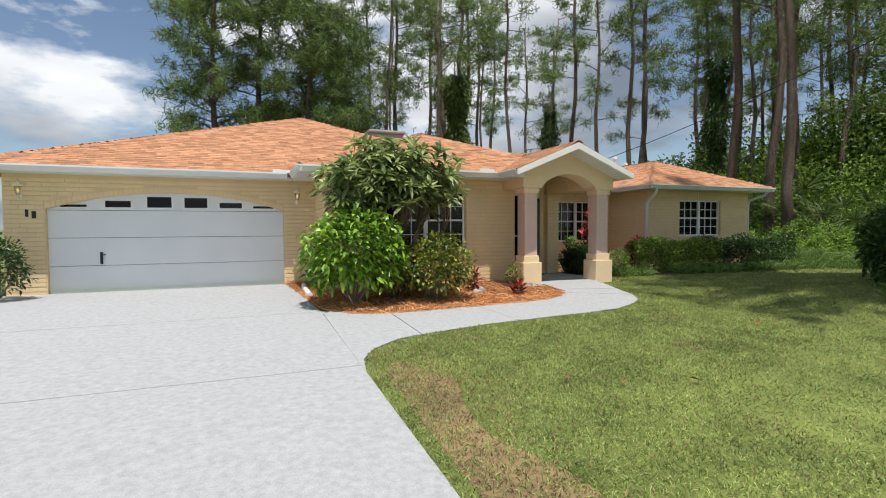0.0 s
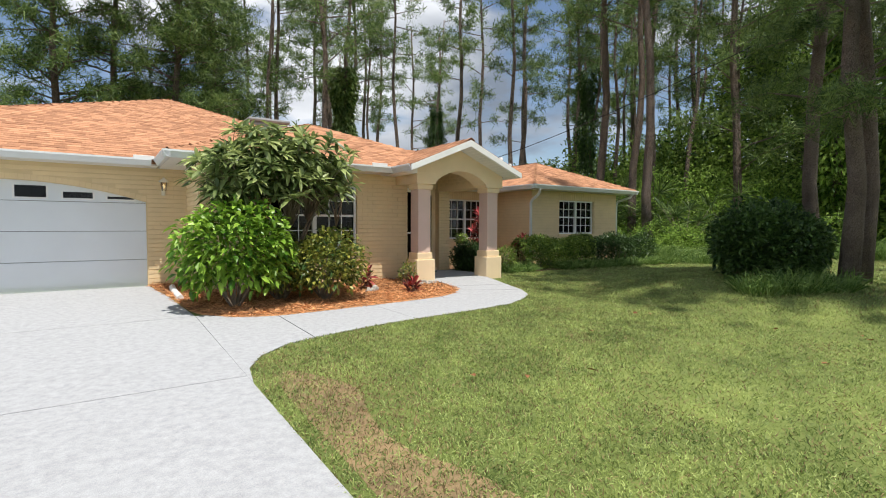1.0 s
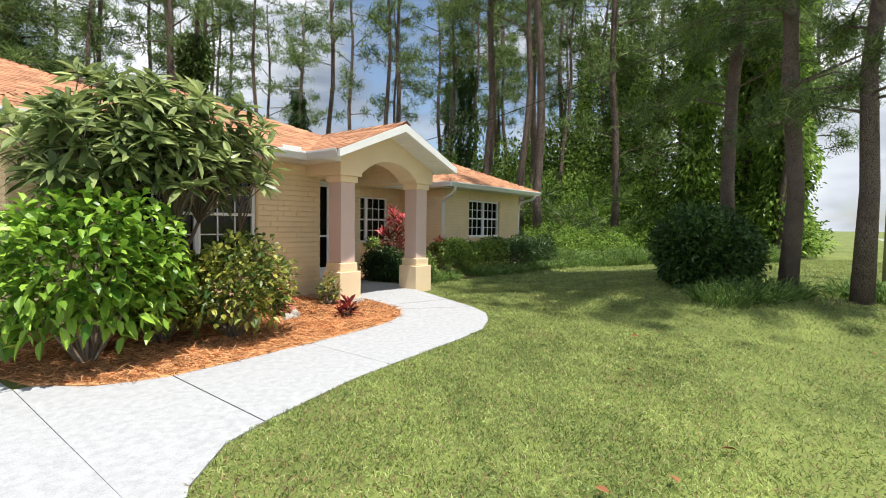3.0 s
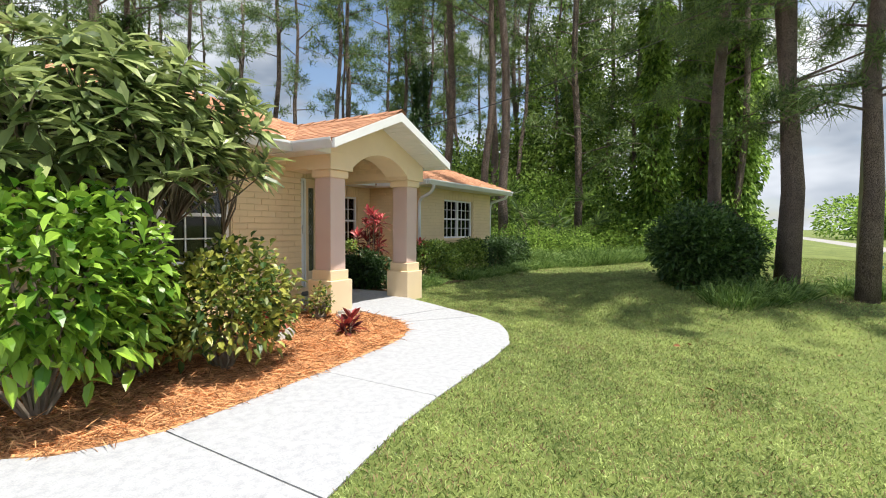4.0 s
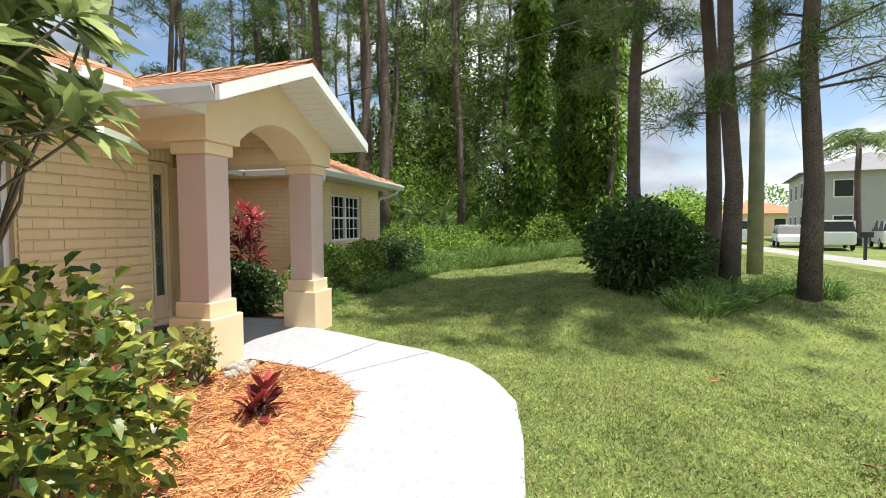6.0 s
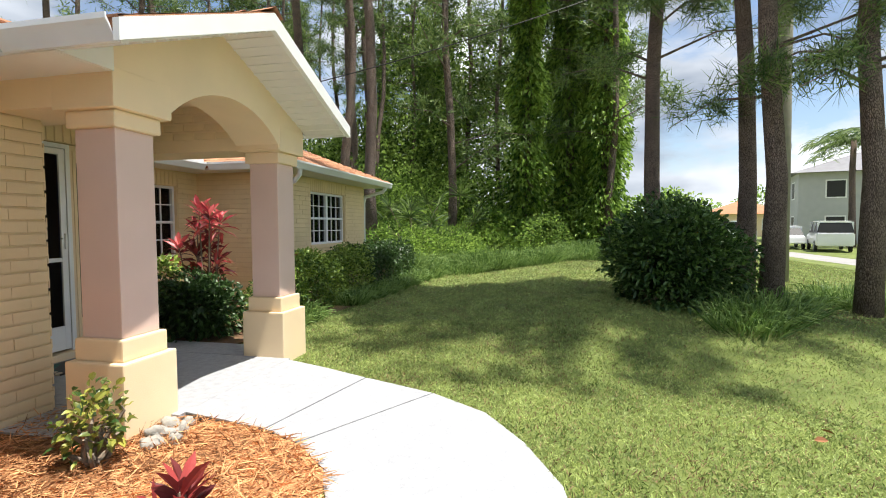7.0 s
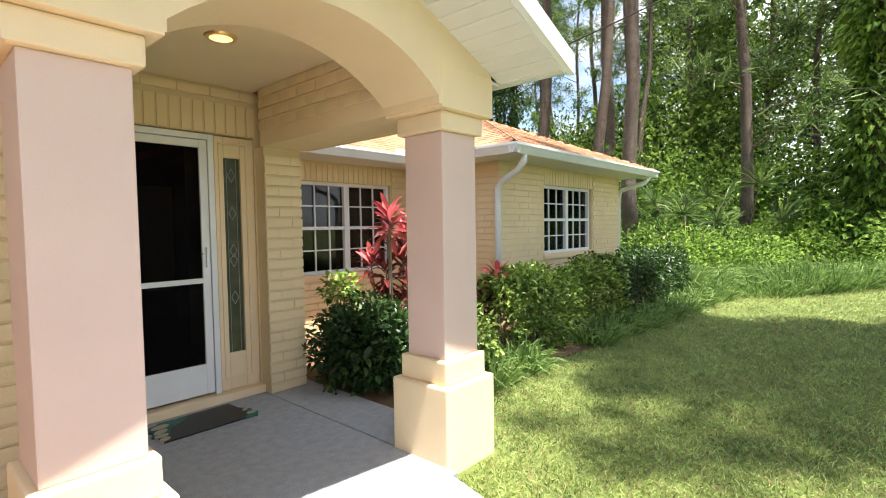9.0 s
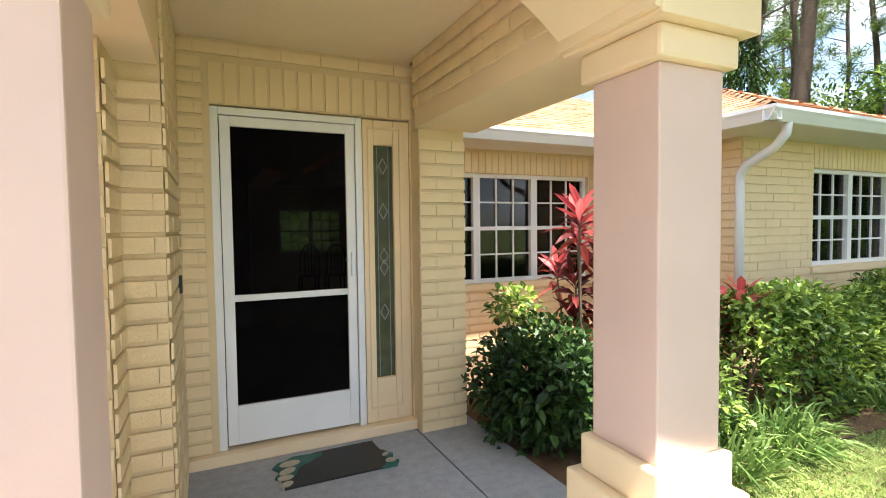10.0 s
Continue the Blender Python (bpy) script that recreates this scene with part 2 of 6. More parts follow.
def inside(x, y, outline):
    """Which of the points lie inside an outline (numpy)."""
    hit = np.zeros(np.shape(x), bool)
    for (x0, y0), (x1, y1) in zip(outline, outline[1:] + outline[:1]):
        cross = (np.asarray(y) < y0) != (np.asarray(y) < y1)
        hit ^= cross & (x < (x1 - x0) * (y - y0) / ((y1 - y0) or 1e-9) + x0)
    return hit


rng = np.random.default_rng(7)


def unit(v):
    return v / np.maximum(np.linalg.norm(v, axis=-1, keepdims=True), 1e-9)


def leaf_mesh(name, at, way, length, width, mat, parent=None, droop=0.25, fold=0.25, label="", flat=False):
    """Many single leaves: each starts at a point, runs along its way, tapers at both ends, folds along its rib and droops."""
    n = len(at)
    length, width = np.broadcast_to(length, n)[:, None], np.broadcast_to(width, n)[:, None]
    way = unit(way)
    side = unit(np.cross(way, rng.normal(size=(n, 3)) * 0.35 + (0, 0, 1)))
    up = np.cross(side, way)
    mid = at + way * length * 0.5
    tip = at + way * length - np.array((0, 0, 1)) * length * droop
    a = mid + side * width * 0.5 + up * width * fold
    b = mid - side * width * 0.5 + up * width * fold
    if flat:
        v = np.stack([at, a, tip, b], 1).reshape(-1, 3)
        i = np.arange(n)[:, None] * 4
        return link_mesh(name, v.tolist(), np.concatenate([i + (0, 1, 2), i + (0, 2, 3)], 1).reshape(-1, 3).tolist(), mat, parent, label)
    down = np.array((0, 0, 1)) * length * droop
    rib1, rib2 = at + way * length * 0.32 - down * 0.10, at + way * length * 0.68 - down * 0.45
    l1, r1 = rib1 + side * width * 0.46 + up * width * fold, rib1 - side * width * 0.46 + up * width * fold
    l2, r2 = rib2 + side * width * 0.42 + up * width * fold * 0.8, rib2 - side * width * 0.42 + up * width * fold * 0.8
    v = np.stack([at, l1, rib1, r1, l2, rib2, r2, tip], 1).reshape(-1, 3)
    i = np.arange(n)[:, None] * 8
    tri = np.concatenate([i + (0, 2, 1), i + (0, 3, 2), i + (4, 5, 7), i + (5, 6, 7)], 1).reshape(-1, 3)
    quad = np.concatenate([i + (1, 2, 5, 4), i + (2, 3, 6, 5)], 1).reshape(-1, 4)
    return link_mesh(name, v.tolist(), tri.tolist() + quad.tolist(), mat, parent, label)


def blade_mesh(name, at, way, length, width, mat, parent=None, droop=0.3, label="", flat=False):
    """Many narrow blades, bent at mid length, or single slivers."""
    n = len(at)
    length, width = np.broadcast_to(length, n)[:, None], np.broadcast_to(width, n)[:, None]
    way = unit(way)
    side = unit(np.cross(way, rng.normal(size=(n, 3))))
    mid = at + way * length * 0.55
    tip = at + way * length - np.array((0, 0, 1)) * length * droop
    if flat:
        v = np.stack([at + side * width / 2, at - side * width / 2, tip], 1).reshape(-1, 3)
        return link_mesh(name, v.tolist(), np.arange(3 * n).reshape(-1, 3).tolist(), mat, parent, label)
    v = np.stack([at + side * width / 2, at - side * width / 2, mid - side * width / 2, mid + side * width / 2, tip], 1).reshape(-1, 3)
    i = np.arange(n)[:, None] * 5
    f4, f3 = (i + (0, 1, 2, 3)).tolist(), (i + (3, 2, 4)).tolist()
    return link_mesh(name, v.tolist(), f4 + f3, mat, parent, label)


def shell_points(n, centre, radii, lumps=9, inner=0.55, low=-0.7, seed=1, knob=0.30):
    """Points in the outer part of a lumpy crown, and the way out from its middle."""
    r = np.random.default_rng(seed)
    d = unit(r.normal(size=(n * 2, 3)))
    d = d[d[:, 2] > low][:n]
    bumps = unit(r.normal(size=(lumps, 3)))
    size = 0.78 + knob * np.clip((d @ bumps.T - 0.55) / 0.45, 0, 1).max(1) + r.normal(size=len(d)) * 0.04
    depth = inner + (1 - inner) * r.random(len(d)) ** 0.6
    return np.asarray(centre) + d * np.asarray(radii) * (size * depth)[:, None], d


def ground_z(x, y):
    """The fall of the plot from the house to the street, and the low rise under the trees beside the lawn."""
    x, y = np.asarray(x, float), np.asarray(y, float)
    a, b = np.clip((x - 8.5) / 3.2, 0, 1), np.clip((10.0 - y) / 4.0, 0, 1)
    return -0.05 - 0.03 * np.clip(10.2 - y, 0, 11.0) + 0.36 * a * a * (3 - 2 * a) * b * b * (3 - 2 * b) * np.clip((y + 6) / 6, 0, 1)


# ---- ground ----
DRIVE_X = 1.98
LAWN_EDGE = [(1.98, -1.8), (1.98, 4.2), (1.99, 5.2), (2.05, 5.72), (2.25, 6.08), (2.65, 6.42), (3.25, 6.60), (4.0, 6.77), (4.85, 6.88), (5.9, 6.98),
             (6.6, 7.10), (7.1, 7.34), (7.55, 7.66), (7.88, 8.15), (8.10, 8.80), (8.25, 9.75)]
BED_EDGE = [(1.72, 12.28), (1.80, 11.2), (1.90, 9.9), (1.98, 8.9), (2.12, 8.45), (2.45, 8.12), (2.95, 7.95), (3.6, 7.98), (4.4, 8.04), (5.2, 8.12),
            (5.9, 8.22), (6.40, 8.44), (6.68, 8.76), (6.82, 9.2), (6.80, 9.8)]
PLOT = [(-60, -60), (120, -60), (120, 120), (-60, 120)]


def ground_grid(name, xs, ys, mat, lift=0.0):
    x, y = np.meshgrid(xs, ys)
    v = np.stack([x, y, ground_z(x, y) + lift], -1).reshape(-1, 3)
    nx = len(xs)
    f = [(j * nx + i, j * nx + i + 1, (j + 1) * nx + i + 1, (j + 1) * nx + i) for j in range(len(ys) - 1) for i in range(nx - 1)]
    return link_mesh(name, v.tolist(), f, mat)


tagged(ground_grid("ground", [-2500, -60, -20, 0, 4, 8, 8.5, 9, 9.5, 10, 10.5, 11, 11.5, 12, 14, 20, 60, 2500], [-2500, -60, -20, -6, -4, -2, -0.8, 0, 2, 3, 4, 5, 6, 6.5, 7, 7.5, 8, 8.5, 9, 9.5, 10, 10.2, 12, 20, 60, 2500], SOIL),
       "mown green lawn soil under the grass", "ground", kind="structure")


def strips(outline_left, outline_right, z, thick, mat, name, rise=lambda y: 0.0):
    """A paved strip between two edges that run alike."""
    v, f = [], []
    for (a, b), (c, d) in zip(outline_left, outline_right):
        za, zc = float(ground_z(a, b)) + z + rise(b), float(ground_z(c, d)) + z + rise(d)
        v += [(a, b, za), (c, d, zc), (a, b, za - thick), (c, d, zc - thick)]
    n = len(outline_left)
    for i in range(n - 1):
        k, m = 4 * i, 4 * i + 4
        f += [(k, k + 1, m + 1, m), (k + 2, m + 2, m + 3, k + 3), (k, m, m + 2, k + 2), (k + 1, k + 3, m + 3, m + 1)]
    f += [(0, 2, 3, 1), (4 * n - 4, 4 * n - 3, 4 * n - 1, 4 * n - 2)]
    return link_mesh(name, v, f, mat)


# driveway in four poured bays, with open joints between them
BAYS = [(-1.8, -0.5), (-0.5, 5.5), (5.5, 8.45), (8.45, 12.30)]
driveway = empty("driveway", (0, 0, 0), "pale grey broom-finished concrete driveway", "driveway", kind="structure")
for y0, y1 in BAYS:
    ys = np.linspace(y0 + 0.006, y1 - 0.006, 5)
    right = [(DRIVE_X - 0.003 if y < 8.6 else np.interp(y, [8.4, 9.9, 11.2, 12.3], [1.96, 1.88, 1.78, 1.70]), y) for y in ys]
    strips([(-4.4, y) for y in ys], right, 0.012, 0.12, CONCRETE, "paving_slab").parent = driveway


strips([(-4.38, y) for y in (-1.78, -0.8, 10.2, 12.28)], [(x, y) for x, y in ((2.05, -1.78), (2.05, -0.8), (1.86, 10.2), (1.70, 12.28))], 0.002, 0.05, JOINT, "joint_filler").parent = driveway


# front walk: its lawn side and its bed side, cut into slabs by three joints
walk_outer = [(1.975, 5.25), (2.05, 5.72), (2.25, 6.08), (2.62, 6.40), (2.98, 6.53), (3.4, 6.63), (4.0, 6.77), (4.58, 6.845), (5.9, 6.98), (6.6, 7.10), (7.1, 7.34), (7.55, 7.66), (7.86, 8.15), (8.04, 8.82), (8.18, 9.35), (8.25, 9.72)]
walk_inner = [(1.975, 8.45), (2.12, 8.44), (2.42, 8.13), (2.75, 8.0), (2.97, 7.95), (3.4, 7.96), (3.9, 8.0), (4.5, 8.05), (5.2, 8.12), (5.7, 8.18), (6.1, 8.28), (6.45, 8.48), (6.68, 8.76), (6.79, 9.06), (6.82, 9.4), (6.84, 9.72)]
def ramp_up(y):
    """The walk climbs to the level of the porch slab."""
    return 0.050 * min(1.0, max(0.0, (y - 8.4) / 1.3))


front_walk = empty("front_walk", (0, 0, 0), "pale concrete front walk curving to the porch", "walk", kind="structure")
strips(walk_inner, walk_outer, 0.004, 0.06, JOINT, "joint_filler", ramp_up).parent = front_walk
for a, b in ((0, 4), (4, 7), (7, 12), (12, 13), (13, 15)):
    o, i = list(walk_outer[a : b + 1]), list(walk_inner[a : b + 1])

    def pull(p, q, d=0.008):
        w = Vector((q[0] - p[0], q[1] - p[1])).normalized() * d
        return (p[0] + w.x, p[1] + w.y)

    first, last = 0.003 if a == 7 else 0.008, {7: 0.003, 15: 0.001}.get(b, 0.008)
    o[0], i[0], o[-1], i[-1] = pull(o[0], o[1], first), pull(i[0], i[1], first), pull(o[-1], o[-2], last), pull(i[-1], i[-2], last)
    strips(i, o, 0.014, 0.12, CONCRETE, "paving_slab", ramp_up).parent = front_walk

porch_floor = tagged(part("porch_floor", boxes((6.30, 6.774, 10.22, 10.705, -0.14, -0.002), (6.704, 6.774, 10.712, 10.985, -0.14, -0.002), (6.78, 8.296, 9.723, 11.95, -0.14, 0.0), (8.306, 8.74, 9.80, 11.95, -0.14, 0.0), bevel=0.003), CONCRETE), "grey concrete porch slab with a tooled joint", "floor", kind="structure")

bed_outline = BED_EDGE + [(6.82, 10.72), (2.4, 10.72), (2.4, 12.28)]
bm = bmesh.new()
prism(bm, bed_outline, lambda x, y: float(ground_z(x, y)) - 0.1, lambda x, y: float(ground_z(x, y)) + 0.02)
bm2 = bmesh.new()
prism(bm2, [(8.76, 10.75), (9.3, 10.62), (12, 10.45), (16.9, 10.25), (16.9, 11.93), (11.86, 11.93), (11.86, 13.6), (8.66, 13.6), (8.66, 11.96), (8.76, 11.94)], -0.15, -0.032)
side_bed = tagged(part("mulch_bed", bm2, BROWN_MULCH), "brown mulch bed under the hedge and shrubs", "mulch bed", kind="structure")
mulch_bed = tagged(part("mulch_bed", bm, MULCH), "orange-brown pine straw mulch bed before the house", "mulch bed", kind="structure")

# ---- house shell ----
WALL_F, WALL_G, WALL_D, WALL_B, WALL_C = 10.72, 12.30, 11.94, 13.60, 11.94
TOP = 2.60
F_END, SIDE_X, PIER_Y = 6.70, 6.86, 11.0  # the front wall stops short of the return beside the door
house = empty("house", (0, 0, 0), "single-storey cream painted brick house with a terracotta shingle roof", "house")


def wall_with_holes(bm, axis, at, thick, a0, a1, z0, z1, holes):
    """A wall in pieces round its openings. axis "y": it faces -y and runs along x; "x": it faces -x and runs along y."""
    def put(u0, u1, w0, w1):
        if u1 - u0 > 1e-4 and w1 - w0 > 1e-4:
            if axis == "y":
                box(bm, u0, u1, at, at + thick, w0, w1)
            else:
                box(bm, at, at + thick, u0, u1, w0, w1)
    u = a0
    for h0, h1, hz0, hz1 in sorted(holes):
        put(u, h0, z0, z1)
        put(h0, h1, z0, hz0)
        put(h0, h1, hz1, z1)
        u = h1
    put(u, a1, z0, z1)


WIN_A, WIN_B, WIN_C = (3.62, 5.46, 0.74, 2.02), (8.99, 11.35, 0.77, 2.02), (13.07, 14.75, 0.93, 2.02)
BACK_WIN = (8.50, 10.0, 0.85, 1.88)
GAR = (-2.70, 1.68, -0.08, 1.62)
DOOR = (7.04, 8.30, 0.0, 2.16)


def shell(name, rows, label):
    bm = bmesh.new()
    for r in rows:
        wall_with_holes(bm, *r)
    return part(name, bm, MORTAR, house, label)


T = 0.2
wall_f = shell("wall", [("y", WALL_F, T, 2.40, F_END, -0.2, TOP, [WIN_A]), ("x", F_END - T, T, WALL_F + T, PIER_Y, -0.2, TOP, []), ("x", 2.40, T, WALL_F + T, WALL_G + T, -0.2, TOP, []), ("x", SIDE_X - T, T, PIER_Y, WALL_D, -0.2, TOP, [])], "cream painted brick front wall")
wall_d = shell("wall", [("y", WALL_D, T, 6.66, 8.65, -0.2, TOP, [DOOR]), ("x", 8.45, T, WALL_D + T, WALL_B, -0.2, TOP, [])], "cream painted brick entry wall")
wall_b = shell("wall", [("y", WALL_B, T, 8.45, 12.06, -0.2, TOP, [WIN_B])], "cream painted brick wall under the eave")
wall_c = shell("wall", [("y", WALL_C, T, 11.86, 15.95, -0.2, TOP, [WIN_C]), ("x", 11.86, T, WALL_C + T, WALL_B, -0.2, TOP, []), ("x", 15.75, T, WALL_C + T, 21.0, -0.2, TOP, [])], "cream painted brick bedroom wing wall")
wall_back = shell("wall", [("y", 21.0, T, -3.35, 15.95, -0.2, TOP, [BACK_WIN]), ("x", -3.35, T, WALL_G + T, 21.0, -0.2, TOP, [])], "plain back wall")

# garage wall with an arched opening
ARCH_N = 20


def arch_curve(x0, x1, spring, crown, n=ARCH_N):
    """A segmental arch from x0 to x1."""
    half, rise, mid = (x1 - x0) / 2, crown - spring, (x0 + x1) / 2
    r = (half * half + rise * rise) / (2 * rise)
    return [(x0 + (x1 - x0) * k / n, crown - r + math.sqrt(max(r * r - (x0 + (x1 - x0) * k / n - mid) ** 2, 0))) for k in range(n + 1)]


def arched_wall(bm, y0, y1, x0, x1, z0, z1, curve, tops=None):
    """The wall round an arched opening, above z0, whose upper edge is z1 or follows tops(x)."""
    top = tops or (lambda x: z1)
    xs = [p[0] for p in curve]
    for a, b in ((x0, xs[0]), (xs[-1], x1)):
        if b - a < 1e-4:
            continue
        q = [(a, z0), (b, z0), (b, top(b)), (a, top(a))]
        fr, bk = [bm.verts.new((x, y0, z)) for x, z in q], [bm.verts.new((x, y1, z)) for x, z in q]
        bm.faces.new(fr)
        bm.faces.new(bk[::-1])
        for i in range(4):
            j = (i + 1) % 4
            bm.faces.new((fr[j], fr[i], bk[i], bk[j]))
    for (xa, za), (xb, zb) in zip(curve, curve[1:]):
        q = [(xa, za), (xb, zb), (xb, top(xb)), (xa, top(xa))]
        fr, bk = [bm.verts.new((x, y0, z)) for x, z in q], [bm.verts.new((x, y1, z)) for x, z in q]
        bm.faces.new(fr)
        bm.faces.new(bk[::-1])
        bm.faces.new((fr[1], fr[0], bk[0], bk[1]))
        bm.faces.new((fr[3], fr[2], bk[2], bk[3]))


bm = bmesh.new()
GARCH = arch_curve(-2.70, 1.68, 1.62, 1.965)
arched_wall(bm, WALL_G, WALL_G + T, -3.35, 2.40, -0.2, TOP, GARCH)
bmesh.ops.remove_doubles(bm, verts=bm.verts, dist=1e-4)
wall_g = part("wall", bm, MORTAR, house, "cream painted brick garage wall with an arched opening")

# ---- roof ----
EAVE = 2.42
P1, P2 = (2.63, 17.4, 4.80), (5.30, 13.25, 3.72)
roofs = {
    "garage": [[(-3.85, 11.75, EAVE), (1.90, 11.75, EAVE), (5.09, 14.9, 3.747), P1], [(-3.85, 23.0, EAVE), (-3.85, 11.75, EAVE), P1], [(5.09, 14.9, 3.75), (8.2, 18, EAVE), (8.2, 23, EAVE), P1], [(8.2, 23, EAVE), (-3.85, 23, EAVE), P1]],
    "living": [[(1.85, 10.17, EAVE), (6.20, 10.17, EAVE), (6.20, 12.49, 3.399), P2], [(6.20, 10.30, 2.475), (7.30, 11.40, 2.939), (6.20, 12.49, 3.399)], [(8.95, 10.17, EAVE), (8.70, 12.0, EAVE + 0.08), (8.66, 18, EAVE + 0.10), (5.30, 18, 3.72), P2], [(1.85, 18, EAVE), (1.85, 10.17, EAVE), P2, (5.3, 18, 3.72)]],
    "rear": [[(8.3, 13.0, EAVE), (11.35, 13.0, EAVE), (13.80, 15.41, 3.43), (13.80, 16.6, 3.93), (5.6, 16.6, 3.93)]],
    "wing": [[(11.35, 11.34, EAVE), (16.24, 11.34, EAVE), (13.80, 13.75, 3.43)], [(11.35, 13.0, EAVE), (11.35, 11.34, EAVE), (13.80, 13.75, 3.43), (13.80, 15.41, 3.43)], [(16.24, 11.34, EAVE), (16.24, 22, EAVE), (13.80, 22, 3.43), (13.80, 13.75, 3.43)]],
    "porch": [[(6.02, 9.32, EAVE - 0.01), (7.45, 9.32, 3.01), (7.45, 12.0, 3.01), (6.02, 12.0, EAVE - 0.01)][::-1], [(7.45, 9.32, 3.01), (8.88, 9.32, EAVE - 0.01), (8.88, 11.7, EAVE - 0.01), (7.45, 11.7, 3.01)]],
}


def shingle_plane(corners, course=0.14, tab=0.22):
    """Rows of overlapping shingle tabs over one roof plane, ragged in length and lift; vertices and faces."""
    c = [Vector(p) for p in corners]
    n = (c[1] - c[0]).cross(c[2] - c[0]).normalized()
    if n.z < 0:
        n = -n
    u = n.cross(Vector((0, 0, 1))).normalized()
    u = -u
    w = n.cross(u).normalized()
    if w.z < 0:
        w = -w
    o = c[0]
    flat = [((p - o).dot(u), (p - o).dot(w)) for p in c]
    lo, hi = min(p[0] for p in flat), max(p[0] for p in flat)
    top = max(p[1] for p in flat)
    r = random.Random(len(flat) + int(top * 100))
    v, f = [], []
    row = 0
    b = -0.02
    while b < top:
        a = lo - r.random() * tab
        while a < hi:
            wide = tab * (0.6 + 0.8 * r.random())
            mid = b + course * 0.5
            # clip the tab to the plane's outline at mid height
            cuts = sorted(x0 + (x1 - x0) * (mid - y0) / (y1 - y0) for (x0, y0), (x1, y1) in zip(flat, flat[1:] + flat[:1]) if (y0 < mid) != (y1 < mid))
            if len(cuts) >= 2:
                p, q = max(a, cuts[0]), min(a + wide - 0.006, cuts[-1])
                if q - p > 0.02:
                    lift, drop = 0.004 + 0.006 * r.random(), 0.020 * r.random()
                    k = len(v)
                    for s, t, h in ((p, b - drop, lift), (q, b - drop, lift), (q, b + course + 0.03, 0.002), (p, b + course + 0.03, 0.002), (p, b - drop, -0.004), (q, b - drop, -0.004)):
                        v.append(tuple(o + u * s + w * t + n * h))
                    f += [(k, k + 1, k + 2, k + 3), (k + 1, k, k + 4, k + 5)]
            a += wide
        b += course
        row += 1
    return v, f


for key, planes in roofs.items():
    bm = bmesh.new()
    for p in planes:
        slab(bm, p, 0.10)
    deck = part("roof", bm, ROOF, house, "terracotta asphalt shingle roof")
    v, f = [], []
    for p in planes:
        pv, pf = shingle_plane(p)
        f += [tuple(i + len(v) for i in face) for face in pf]
        v += pv
    tagged(link_mesh("shingles", v, f, ROOF, deck, "rows of terracotta shingle tabs"), kind="stuff")


def ridge_caps(a, b, name="ridge_cap"):
    a, b = Vector(a), Vector(b)
    d = (b - a).normalized()
    q = d.to_track_quat("X", "Z")
    bm = bmesh.new()
    s, length = 0.0, (b - a).length
    while s < length - 0.05:
        e = min(s + 0.30, length)
        pts = [(s, -0.11, -0.035), (s, 0, 0.03), (s, 0.11, -0.035), (e, -0.11, -0.05), (e, 0, 0.012), (e, 0.11, -0.05)]
        w = [bm.verts.new(a + q @ Vector(p)) for p in pts]
        bm.faces.new((w[0], w[3], w[4], w[1]))
        bm.faces.new((w[1], w[4], w[5], w[2]))
        s += 0.27
    return part(name, bm, ROOF, house, "row of folded ridge shingles")


for a, b in (((-3.85, 11.75, EAVE), P1), ((5.09, 14.9, 3.747), P1), ((1.85, 10.17, EAVE), P2), ((8.95, 10.17, EAVE), P2), (P2, (5.30, 17, 3.72)), ((11.35, 11.34, EAVE), (13.80, 13.75, 3.43)),
             ((16.24, 11.34, EAVE), (13.80, 13.75, 3.43)), ((7.45, 9.30, 3.02), (7.45, 12.0, 3.02))):
    ridge_caps(a, b)


# soffits, gutters and fascias
def soffit(*rows):
    for r in rows:
        part("soffit", boxes(r), SOFFIT, house, "white vinyl soffit")


SOF = 2.29
soffit((-3.8, 1.86, 11.80, WALL_G, SOF, SOF + 0.03))
soffit((1.9, 6.10, 10.22, WALL_F, SOF, SOF + 0.03), (1.9, 2.40, WALL_F, WALL_G, SOF, SOF + 0.03))
soffit((8.65, 11.40, 13.05, WALL_B, SOF, SOF + 0.03))
soffit((11.40, 16.2, 11.39, WALL_C, SOF, SOF + 0.03), (11.40, 11.86, WALL_C, WALL_B, SOF, SOF + 0.03), (15.95, 16.2, WALL_C, 21, SOF, SOF + 0.03))


def gutter(a, b, out):
    """A K-style gutter from a to b at its back top edge; out points away from the wall."""
    a, b, out = Vector(a), Vector(b), Vector(out)
    profile = [(0, 0), (0, -0.125), (0.055, -0.125), (0.075, -0.09), (0.095, -0.055), (0.115, -0.03), (0.115, 0.0), (0.105, 0.0), (0.105, -0.02), (0.085, -0.05), (0.06, -0.11), (0.012, -0.115), (0.012, 0)]
    bm = bmesh.new()
    ends = [[bm.verts.new(p + out * s + Vector((0, 0, t))) for s, t in profile] for p in (a, b)]
    k = len(profile)
    for i in range(k):
        j = (i + 1) % k
        bm.faces.new((ends[0][i], ends[0][j], ends[1][j], ends[1][i]))
    bm.faces.new(ends[0][::-1])
    bm.faces.new(ends[1])
    bmesh.ops.recalc_face_normals(bm, faces=bm.faces)
    return part("gutter", bm, GUTTER, house, "white aluminium gutter")


